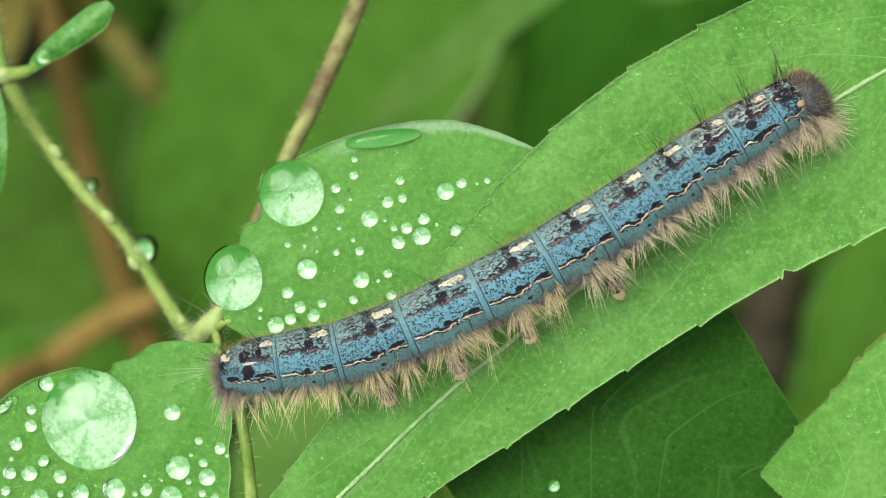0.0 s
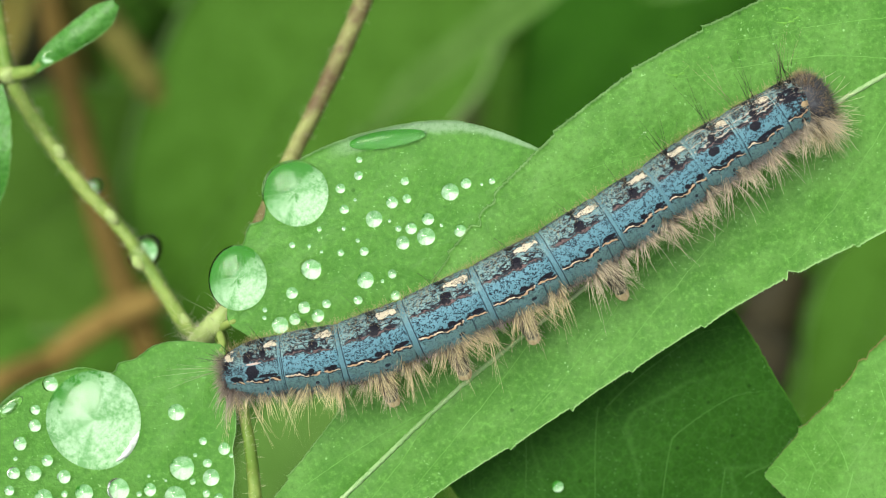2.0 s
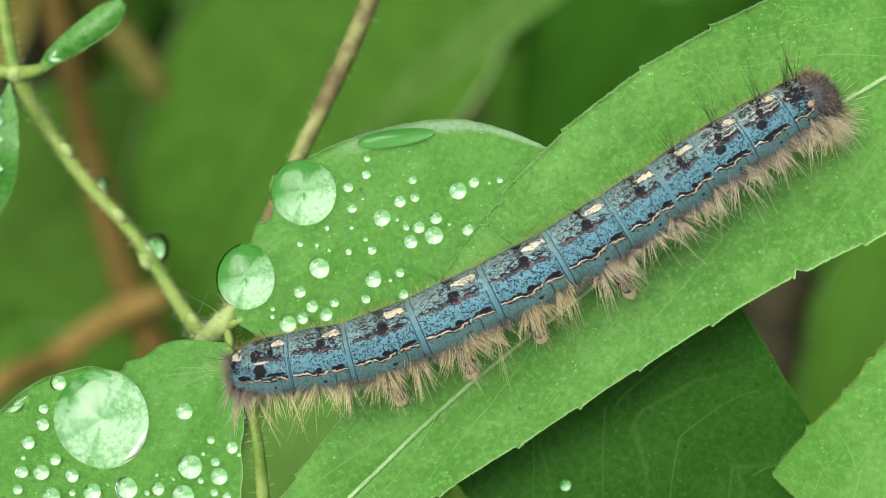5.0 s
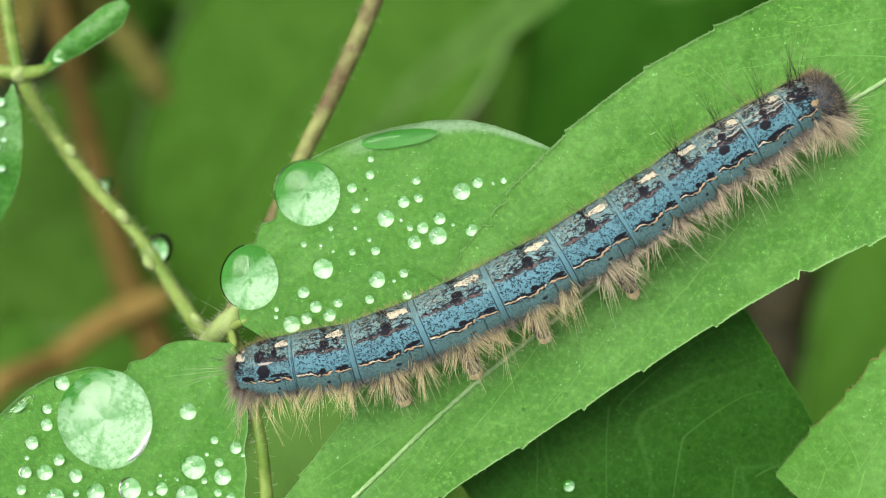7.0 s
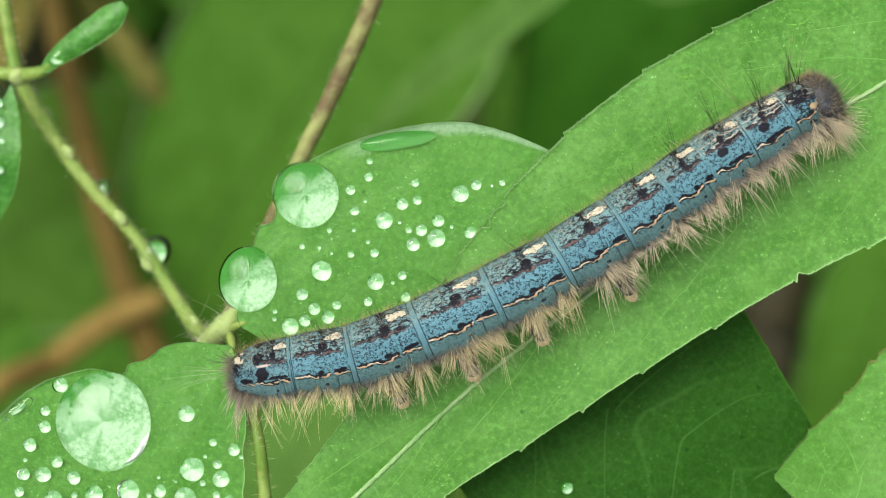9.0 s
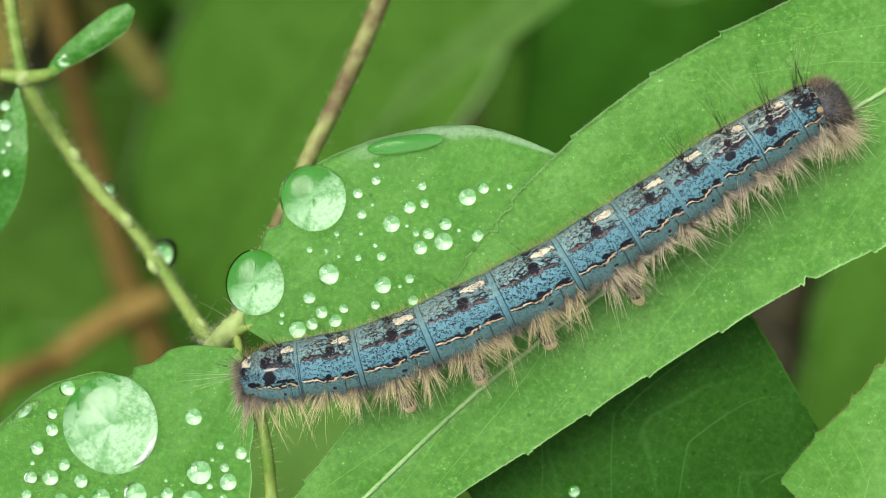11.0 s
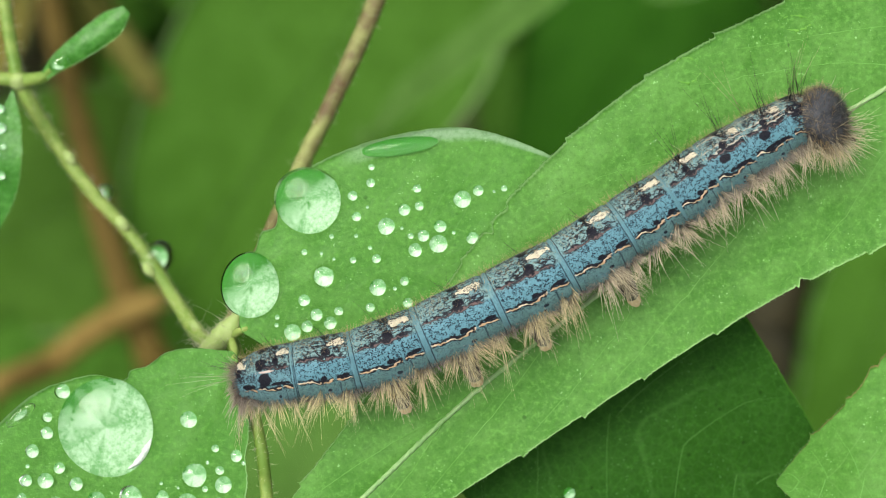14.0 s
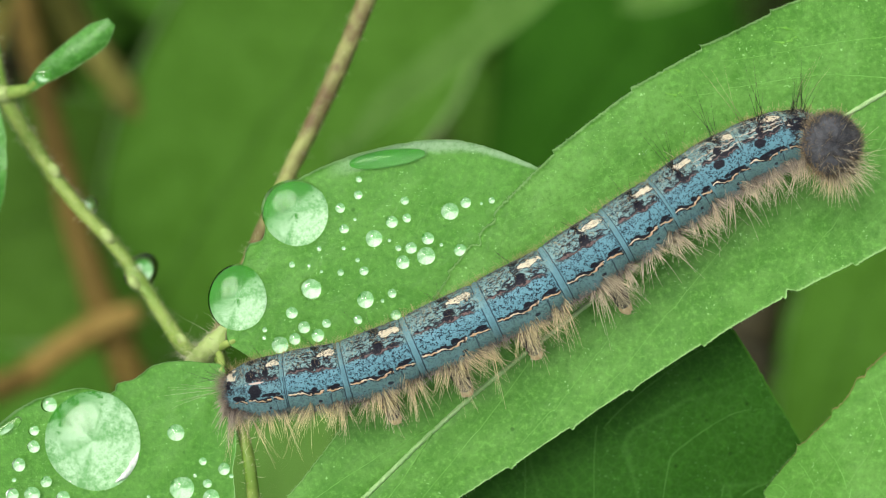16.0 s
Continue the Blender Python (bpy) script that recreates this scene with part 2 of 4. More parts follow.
    s.bump(worm_a.step(0.0, 0.10) * 1.3 + s.noise(1400, 2) * 0.8, 0.00007, 0.8)
    return s.m


def hair_material(name, root, tip, rough=0.4):
    """Hairs. UV: second coordinate runs from root to tip."""
    s = Stuff(name, rough, 0.3)
    u, v = s.uv()
    col = s.mix(v.step(0.05, 0.62), root, tip)
    col = s.mix(s.island().step(0.35, 1.0) * 0.55, col, tuple(c * 0.42 for c in tip))
    s.colour(col)
    s.glow_through(0.35, col)
    return s.m


def plain_material(name, a, b, scale, rough=0.5, depth=0.0001, through_share=0.0, spec=0.3):
    s = Stuff(name, rough, spec)
    n = s.noise(scale, 4, 0.6)
    big = s.noise(scale / 6, 2)
    col = s.mix((n * 0.5 + big * 0.5).step(0.35, 0.65), a, b)
    s.colour(col)
    s.bump(n, depth, 0.8)
    if through_share:
        s.glow_through(through_share, col)
    return s.m


def water_material():
    s = Stuff("water", 0.0, 0.25)
    s.bsdf.inputs["Base Color"].default_value = (0.97, 1.0, 0.97, 1)
    s.bsdf.inputs["Transmission Weight"].default_value = 1.0
    s.bsdf.inputs["IOR"].default_value = 1.333
    return s.m


def film_material():
    """The foot of a drop on a waxy leaf: a patchy silvery air film that gives way to wet green towards one side. This
    split also paints the drop's bright and dark side. UV: second coordinate runs that way.
    """
    s = Stuff("air_film", 0.4, 0.3)
    u, v = s.uv()
    n = s.noise(1500, 6, 0.8)
    big = s.noise(480, 5, 0.7)
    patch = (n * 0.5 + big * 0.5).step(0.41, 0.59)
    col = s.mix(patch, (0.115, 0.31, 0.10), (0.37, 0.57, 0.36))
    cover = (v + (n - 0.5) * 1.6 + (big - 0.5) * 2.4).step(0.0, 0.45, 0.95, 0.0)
    s.colour(s.mix(cover, (0.022, 0.190, 0.003), col))      # deep green of the wetted leaf, with the focused light's tint in it
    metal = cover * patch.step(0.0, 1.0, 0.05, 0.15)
    s.tree.links.new(metal.socket, s.bsdf.inputs["Metallic"])
    s.bump(n * 0.5 + big * 0.3, 0.00008, 0.5)
    return s.m


LEAF = leaf_material("leaf_green", (0.074, 0.238, 0.027), (0.130, 0.332, 0.058), (0.19, 0.43, 0.11), veins=12, slant=-0.85, vein_strength=0.2, edge=(0.33, 0.59, 0.21))
TIP_LEAF = leaf_material("tip_green", (0.085, 0.26, 0.03), (0.125, 0.32, 0.055), (0.20, 0.43, 0.10), veins=12, vein_strength=0.5, edge=(0.34, 0.22, 0.10))
ROUND_LEAF = leaf_material("clover_green", (0.073, 0.247, 0.027), (0.107, 0.302, 0.046), (0.13, 0.34, 0.07), veins=9, slant=1.0, vein_strength=0.3, edge=(0.26, 0.46, 0.18), frost=0.8)
WET_LEAF = leaf_material("wet_green", (0.042, 0.20, 0.016), (0.085, 0.28, 0.04), (0.13, 0.34, 0.07), veins=16, vein_strength=0.1, rough=0.27, spec=0.35)
# blade under the long leaf: the shade on it is in the colour
SHADE_LEAF = leaf_material("shaded_green", (0.018, 0.082, 0.005), (0.027, 0.106, 0.009), (0.10, 0.27, 0.05), veins=5, vein_strength=0.25, spec=0.1, rough=0.6, edge=(0.06, 0.2, 0.02))
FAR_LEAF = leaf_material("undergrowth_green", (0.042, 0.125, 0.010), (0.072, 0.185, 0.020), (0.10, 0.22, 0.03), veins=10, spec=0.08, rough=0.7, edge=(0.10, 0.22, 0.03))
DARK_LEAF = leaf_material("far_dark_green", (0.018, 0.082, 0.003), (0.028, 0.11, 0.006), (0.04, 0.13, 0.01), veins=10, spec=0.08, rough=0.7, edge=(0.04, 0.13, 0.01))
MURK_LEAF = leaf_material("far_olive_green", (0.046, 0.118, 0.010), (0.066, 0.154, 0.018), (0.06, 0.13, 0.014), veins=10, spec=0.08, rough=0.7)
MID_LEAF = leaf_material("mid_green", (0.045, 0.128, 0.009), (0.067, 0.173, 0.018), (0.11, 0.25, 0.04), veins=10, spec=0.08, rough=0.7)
PALE_LEAF = leaf_material("pale_green", (0.070, 0.165, 0.024), (0.10, 0.215, 0.04), (0.14, 0.28, 0.06), veins=10, spec=0.08, rough=0.7)
DRY_LEAF = leaf_material("dry_olive", (0.15, 0.14, 0.028), (0.20, 0.175, 0.04), (0.16, 0.16, 0.05), veins=10, spec=0.08, rough=0.7)
RIB = plain_material("rib_pale", (0.25, 0.45, 0.16), (0.40, 0.59, 0.27), 1500, 0.6, 0.00015, 0.15, 0.12)
MARK = plain_material("dried_rim", (0.10, 0.31, 0.03), (0.15, 0.38, 0.05), 1500, 0.5, 0.0001, 0.1)
LEAF_VEIN = plain_material("leaf_vein", (0.13, 0.36, 0.055), (0.18, 0.42, 0.09), 1500, 0.5, 0.0001, 0.15, 0.2)
SHADE_VEIN = plain_material("shaded_vein", (0.045, 0.145, 0.02), (0.07, 0.185, 0.035), 1500, 0.6, 0.0001, 0.1, 0.1)
STEM = plain_material("stem_green", (0.14, 0.26, 0.035), (0.31, 0.41, 0.10), 900, 0.45, 0.0001, 0.12)
BROWN_STEM = plain_material("stem_brown", (0.12, 0.08, 0.035), (0.28, 0.31, 0.10), 900, 0.6, 0.0002)
DEAD_STEM = plain_material("stem_dead", (0.090, 0.061, 0.008), (0.122, 0.082, 0.013), 150, 0.8, 0.0006)
TAN_STEM = plain_material("stem_tan", (0.165, 0.110, 0.022), (0.205, 0.14, 0.032), 150, 0.8, 0.0006)
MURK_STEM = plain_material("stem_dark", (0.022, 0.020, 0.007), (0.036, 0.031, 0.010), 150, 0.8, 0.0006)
OLIVE_STEM = plain_material("stem_olive", (0.115, 0.115, 0.020), (0.145, 0.14, 0.026), 150, 0.8, 0.0006)
JOINT = plain_material("joint_pale", (0.33, 0.46, 0.13), (0.47, 0.55, 0.24), 700, 0.5, 0.0002, 0.15)
SOIL = plain_material("soil", (0.035, 0.03, 0.015), (0.06, 0.07, 0.025), 60, 0.9, 0.004)
SKIN = skin_material("caterpillar_skin")
THORAX_SKIN = skin_material("thorax_skin", "thorax")
REAR_SKIN = skin_material("rear_skin", "rear")
TAIL_SKIN = skin_material("tail_skin", "tail")
COLLAR_SKIN = skin_material("collar_skin", "collar")
JAW = plain_material("jaw_brown", (0.06, 0.045, 0.030), (0.20, 0.15, 0.09), 4000, 0.5, 0.00005)
HEAD_SKIN = plain_material("head_grey", (0.016, 0.017, 0.021), (0.090, 0.096, 0.104), 2600, 0.6, 0.0001)
LEG_SKIN = plain_material("leg_grey_brown", (0.07, 0.058, 0.058), (0.14, 0.11, 0.10), 2200, 0.6, 0.0001)
FOOT = plain_material("proleg_tan", (0.60, 0.42, 0.23), (0.88, 0.72, 0.47), 2000, 0.5, 0.0001)
FRINGE = hair_material("fringe_hair", (0.09, 0.065, 0.048), (0.94, 0.84, 0.60))
GOLD_FRINGE = hair_material("golden_fringe_hair", (0.15, 0.115, 0.075), (0.97, 0.86, 0.52))
FLANK_DOWN = hair_material("flank_down", (0.11, 0.09, 0.08), (0.50, 0.44, 0.37))
FUZZ = hair_material("golden_fuzz", (0.32, 0.21, 0.08), (0.68, 0.52, 0.28))
TAIL_DOWN = hair_material("tail_hair", (0.12, 0.09, 0.08), (0.60, 0.50, 0.40))
GREY_DOWN = hair_material("grey_down", (0.035, 0.034, 0.036), (0.20, 0.185, 0.175))
BRISTLE = hair_material("black_bristle", (0.01, 0.01, 0.01), (0.05, 0.04, 0.03))
LONG_HAIR = hair_material("dark_hair_with_pale_tip", (0.012, 0.01, 0.01), (0.60, 0.50, 0.30))
DOWN = hair_material("pale_down", (0.55, 0.55, 0.35), (0.75, 0.75, 0.55))
MARGIN = hair_material("margin_hair", (0.24, 0.46, 0.15), (0.42, 0.60, 0.32))
WATER = water_material()
FILM = film_material()
# near-white colour of the reflection modelled in the large drop
RIM_GLINT = plain_material("rim_glint", (0.45, 0.60, 0.45), (0.90, 0.93, 0.90), 1800, 0.2, 0.0003, 0.0, 0.8)


# ---- shaping helpers -----------------------------------------------------------
def lay(x, y, h=0.0):
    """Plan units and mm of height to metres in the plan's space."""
    x, y, h = np.broadcast_arrays(np.asarray(x, float), np.asarray(y, float), np.asarray(h, float))
    k = 1 - h / REACH
    return np.stack([(x - 784) * UNIT * k, (441 - y) * UNIT * k, h * 0.001], -1)


def curve(points, n):
    """n places along a smooth line through the points (Catmull-Rom), at even steps of the parameter."""
    p = np.array(points, float)
    p = np.vstack([2 * p[0] - p[1], p, 2 * p[-1] - p[-2]])
    t = np.linspace(0, len(p) - 3 - 1e-9, n)
    i = t.astype(int)
    f = (t - i)[:, None]
    a, b, c, d = p[i], p[i + 1], p[i + 2], p[i + 3]
    return 0.5 * (2 * b + (c - a) * f + (2 * a - 5 * b + 4 * c - d) * f ** 2 + (3 * b - a - 3 * c + d) * f ** 3)


def unit(v):
    return v / np.maximum(np.linalg.norm(v, axis=-1, keepdims=True), 1e-12)


HOME = {}


def solid(name, verts, faces, mats, parent=None, uv=None, smooth=True, origin=None, slots=None, label=""):
    """One mesh object from places in the plan's space. Its origin is the middle, or as given."""
    verts = np.asarray(verts, float)
    o = verts.mean(0) if origin is None else np.asarray(origin, float)
    mesh = bpy.data.meshes.new(name)
    mesh.from_pydata((verts - o).tolist(), [], [list(map(int, f)) for f in faces])
    for m in mats if isinstance(mats, (list, tuple)) else [mats]:
        mesh.materials.append(m)
    if smooth:
        mesh.polygons.foreach_set("use_smooth", [True] * len(mesh.polygons))
    if slots is not None:
        mesh.polygons.foreach_set("material_index", list(slots))
    if uv is not None:
        layer = mesh.uv_layers.new(name="uv")
        idx = np.zeros(len(mesh.loops), int)
        mesh.loops.foreach_get("vertex_index", idx)
        layer.data.foreach_set("uv", np.asarray(uv, float)[idx].ravel())
    mesh.update()
    ob = new(name, mesh)
    HOME[ob] = o
    seat(ob, o, parent)
    if label:
        ob["label"] = label
    return ob


def seat(ob, o, parent):
    if parent is None:
        ob.matrix_world = BASIS @ Matrix.Translation(o)
    else:
        ob.parent = parent
        ob.location = Vector(o - HOME[parent])


def holder(name, o, parent=None):
    ob = new(name)
    ob.empty_display_size = 0.002
    HOME[ob] = np.asarray(o, float)
    seat(ob, HOME[ob], parent)
    return ob


def grid_faces(n, m, wrap=False):
    out = []
    for i in range(n - 1):
        for j in range(m if wrap else m - 1):
            k = (j + 1) % m
            out.append((i * m + j, i * m + k, (i + 1) * m + k, (i + 1) * m + j))
    return out


def tube(points, radii, sides=10, knobs=0.0, seed=0, squash=1.0):
    """A tapered tube along places in metres; returns vertices, faces, uv."""
    p = np.asarray(points, float)
    n = len(p)
    r = np.interp(np.linspace(0, 1, n), np.linspace(0, 1, len(radii)), radii)
    t = unit(np.gradient(p, axis=0))
    ref = np.array([0.31, 0.52, 0.79])
    a = unit(np.cross(t, ref))
    b = np.cross(t, a)
    ang = np.linspace(0, 2 * np.pi, sides, endpoint=False)
    rng = np.random.default_rng(seed)
    if knobs:
        r = r[:, None] * (1 + knobs * rng.normal(size=(n, sides)))
    else:
        r = np.repeat(r[:, None], sides, 1)
    v = p[:, None] + (np.cos(ang)[None, :, None] * a[:, None] + squash * np.sin(ang)[None, :, None] * b[:, None]) * r[..., None]
    f = grid_faces(n, sides, True)
    f.append(tuple(range(sides))[::-1])
    f.append(tuple((n - 1) * sides + k for k in range(sides)))
    uv = np.stack(np.meshgrid(np.linspace(0, 1, n), np.linspace(0, 1, sides), indexing="ij"), -1).reshape(-1, 2)
    return v.reshape(-1, 3), f, uv


def join(pieces):
    vs, fs, us, k = [], [], [], 0
    for v, f, u in pieces:
        vs.append(v)
        fs += [tuple(i + k for i in q) for q in f]
        us.append(u)
        k += len(v)
    return np.vstack(vs), fs, np.vstack(us)


def hairs(roots, ways, lengths, radius, droop, rng, steps=5, curl=0.12):
    """Thin tapered three-sided hairs, one island each."""
    roots, ways = np.asarray(roots), unit(np.asarray(ways))
    n = len(roots)
    s = np.linspace(0, 1, steps)
    bend = np.asarray(droop) + curl * rng.normal(size=(n, 3))
    path = roots[:, None] + lengths[:, None, None] * (ways[:, None] * s[None, :, None] + bend[:, None] * (s ** 2)[None, :, None])
    a = unit(np.cross(ways, rng.normal(size=(n, 3))))
    b = np.cross(ways, a)
    r = radius * (1.0 - 0.85 * s)
    ang = np.array([0, 2.094, 4.189])
    ring = np.cos(ang)[None, :, None] * a[:, None] + np.sin(ang)[None, :, None] * b[:, None]
    v = path[:, :, None] + ring[:, None] * r[None, :, None, None]
    f = []
    for h in range(n):
        o = h * steps * 3
        for i in range(steps - 1):
            for j in range(3):
                k = (j + 1) % 3
                f.append((o + i * 3 + j, o + i * 3 + k, o + i * 3 + 3 + k, o + i * 3 + 3 + j))
    uv = np.zeros((n, steps, 3, 2))
    uv[..., 1] = s[None, :, None]
    uv[..., 0] = np.linspace(0, 1, n)[:, None, None]
    return v.reshape(-1, 3), f, uv.reshape(-1, 2)


def swell(x, y):
    """Gentle rise and fall of the leaves' level, in mm."""
    x, y = np.asarray(x, float), np.asarray(y, float)
    return 0.18 * np.sin(x / 170 + 0.6) * np.cos(y / 140) + 0.10 * np.sin(x / 61 + y / 83)


def leaf(name, rib, left, right, mat, label, teeth=(0, 0), depth=0.0, fold=0.0, cup=0.0, thick=0.22, n=160, m=24,
         rib_radius=(0.3, 0.2), rib_mat=None, level=None, rough_edge=1.5, seed=1, dents=(), stalk_from=None, category="leaf", tilt=(0, 0), group="", parent=None, veins=(0, 0.1, 0.05), vein_mat=None):
    """A leaf: blade with a toothed margin and a raised midrib. rib: plan points (x, y, h); left, right: half widths along it."""
    rng = np.random.default_rng(seed)
    level = level or (lambda x, y: 0.0)
    c = curve(rib, n)
    t = unit(np.gradient(c[:, :2], axis=0))
    perp = np.stack([t[:, 1], -t[:, 0]], -1)       # towards the left of the way of growth
    s = np.linspace(0, 1, n)
    length = np.concatenate([[0], np.cumsum(np.linalg.norm(np.diff(c[:, :2], axis=0), axis=1))])
    def width(w, flank):
        ks = np.linspace(0, 1, len(w))
        out = curve(np.stack([ks, np.array(w, float)], -1), n)[:, 1]
        out = np.maximum(out, 0.5)
        if teeth[0]:
            ph = (0.12 * np.sin(length / 97.0) - length / teeth[0]) % 1.0      # the teeth point to the tip, where the rib begins
            out = out + teeth[1] * (0.45 * ph + 1.25 * ph ** 9 - 0.5) * np.clip(out / 60, 0, 1)
            small = (0.35 * np.sin(length / 31.0) - length / (teeth[0] * 0.075)) % 1.0
            out = out + 0.34 * teeth[1] * small ** 1.4 * (0.6 + 0.4 * np.sin(length / 23.0)) * np.clip(out / 60, 0, 1)
        for which, where, deep, broad in dents:
            if which == flank:
                out = out - deep * np.exp(-((length - where) / broad) ** 2)
        return out + rough_edge * rng.normal(size=n) * np.clip(out / 40, 0, 1)
    wl, wr = width(left, "left"), width(right, "right")
    q = np.sign(np.linspace(-1, 1, m + 1)) * np.abs(np.linspace(-1, 1, m + 1)) ** 0.85
    off = np.where(q[None] < 0, q[None] * wr[:, None], q[None] * wl[:, None])
    x = c[:, None, 0] + perp[:, None, 0] * off
    y = c[:, None, 1] + perp[:, None, 1] * off
    h = c[:, None, 2] + fold * np.abs(off) / 100 + cup * (off / 100) ** 2 + level(x, y) + tilt[0] * off / 100
    if rib_radius and max(rib_radius) > 0.15:
        h = h - 0.16 * np.exp(-(off / 9.0) ** 2)
    top = lay(x, y, h).reshape(-1, 3)
    low = lay(x, y, h - thick).reshape(-1, 3)
    k, mm = len(top), m + 1
    faces = grid_faces(n, mm) + [tuple(i + k for i in f[::-1]) for f in grid_faces(n, mm)]
    rim = [i * mm for i in range(n)] + [(n - 1) * mm + j for j in range(1, mm)] + [i * mm + m for i in range(n - 2, -1, -1)] + list(range(m - 1, 0, -1))
    faces += [(rim[i], rim[i - 1], rim[i - 1] + k, rim[i] + k) for i in range(len(rim))]
    uv = np.stack([np.repeat(length[:, None] / length[-1], mm, 1), np.repeat(q[None], n, 0)], -1).reshape(-1, 2)
    base = lay(*c[0])
    thing = holder(name, base, parent)
    solid("blade", np.vstack([top, low]), faces, mat, thing, np.vstack([uv, uv]), origin=base)
    if parent is None:
        tagged(thing, label, category, group)
    if teeth[0]:
        # fine pale hairs along the margin
        k = rng.integers(0, n - 1, int(length[-1] / 2))
        flank = rng.integers(0, 2, len(k))
        spots = top.reshape(n, mm, 3)
        root = spots[k, np.where(flank == 0, 0, m)] - [0, 0, 0.0001]
        out = unit(root - spots[k, np.where(flank == 0, 2, m - 2)])
        ahead = unit(spots[np.minimum(k + 1, n - 1), m // 2] - spots[k, m // 2])
        hv, hf, hu = hairs(root, out - ahead * 0.8 + 0.3 * rng.normal(size=(len(k), 3)), rng.uniform(0.05, 0.17, len(k)) * 0.001, 0.000016, (0, 0, 0), rng, 3, 0.1)
        tagged(solid("margin_hairs", hv, hf, MARGIN, thing, hu, origin=base, label="fine pale hairs along the edge"), kind="stuff")
    if not rib_radius:
        if not stalk_from:
            return thing
        k = n // 14
        line = curve([stalk_from, c[0] - [0, 0, 0.35 - level(c[0, 0], c[0, 1])], c[k] - [0, 0, 0.45 - level(c[k, 0], c[k, 1])]], 16)
        v, f, u2 = tube(lay(line[:, 0], line[:, 1], line[:, 2]), [0.0003, 0.0003, 0.0001], 8, 0.04, seed)
        solid("petiole", v, f, STEM, thing, u2, origin=base, label="short pale leaf stalk")
        return thing
    for i in range(veins[0]):
        # thin side veins that sweep from the rib towards the margin, each with a fork
        for flank, w in ((1, wl), (-1, wr)):
            s0 = (i + 0.35 + 0.3 * rng.random()) / veins[0] * 0.92 + (0.06 if veins[1] < 0 else 0.0)
            reach = veins[1] * rng.uniform(0.85, 1.15)
            wob = rng.uniform(0, 6.28)

            def on_blade(f):
                si = np.clip(s0 + reach * f ** 1.15, 0, 0.995) * (n - 1)
                grid = np.arange(n)
                at = np.stack([np.interp(si, grid, c[:, j]) for j in range(3)], -1)
                pp = np.stack([np.interp(si, grid, perp[:, j]) for j in range(2)], -1)
                o = flank * f * np.interp(si, grid, w) * (1 + 0.03 * np.sin(9 * f + wob))
                px, py = at[:, 0] + pp[:, 0] * o, at[:, 1] + pp[:, 1] * o
                return lay(px, py, at[:, 2] + fold * np.abs(o) / 100 + cup * (o / 100) ** 2 + level(px, py) + tilt[0] * o / 100 - veins[2] * 0.35)

            v, f, u2 = tube(on_blade(np.linspace(0.0, 0.93, 40)), [veins[2] * 0.001, veins[2] * 0.0007, veins[2] * 0.0004], 6, 0.15, seed + i)
            solid("side_vein", v, f, vein_mat, thing, u2, origin=base)
    mid = lay(c[:, 0], c[:, 1], c[:, 2] + level(c[:, 0], c[:, 1]) - 0.12)
    v, f, u2 = tube(mid, [r * 0.001 for r in rib_radius], 8, 0.2, seed)
    solid("midrib", v, f, rib_mat or RIB, thing, u2, origin=base, label="pale raised midrib")
    return thing


def stem(name, points, radii, mat, label, sides=12, n=80, knobs=0.03, fuzz=0, seed=3, category="stem", parent=None):
    """A stem along plan points (x, y, h), radii in mm, with fine hairs when fuzz is given."""
    c = curve(points, n)
    p = lay(c[:, 0], c[:, 1], c[:, 2])
    v, f, u = tube(p, [r * 0.001 for r in radii], sides, knobs, seed)
    if not fuzz:
        ob = solid(name, v, f, mat, parent, u)
        return tagged(ob, label, category) if parent is None else ob
    thing = holder(name, p[0], parent)
    solid("stalk", v, f, mat, thing, u)
    rng = np.random.default_rng(seed)
    i = rng.integers(2, n - 2, fuzz)
    way = unit(rng.normal(size=(fuzz, 3)))
    t = unit(np.gradient(p, axis=0))[i]
    way = unit(way - t * (way * t).sum(1, keepdims=True) * 0.8)
    r = np.interp(i / n, np.linspace(0, 1, len(radii)), radii) * 0.001
    hv, hf, hu = hairs(p[i] + way * r[:, None] * 0.9, way, rng.uniform(0.25, 0.7, fuzz) * 0.001, 0.000016, (0, 0, 0), rng, 3)
    tagged(solid("down", hv, hf, DOWN, thing, hu, label="short pale hairs"), kind="stuff")
    return tagged(thing, label, category) if parent is None else thing


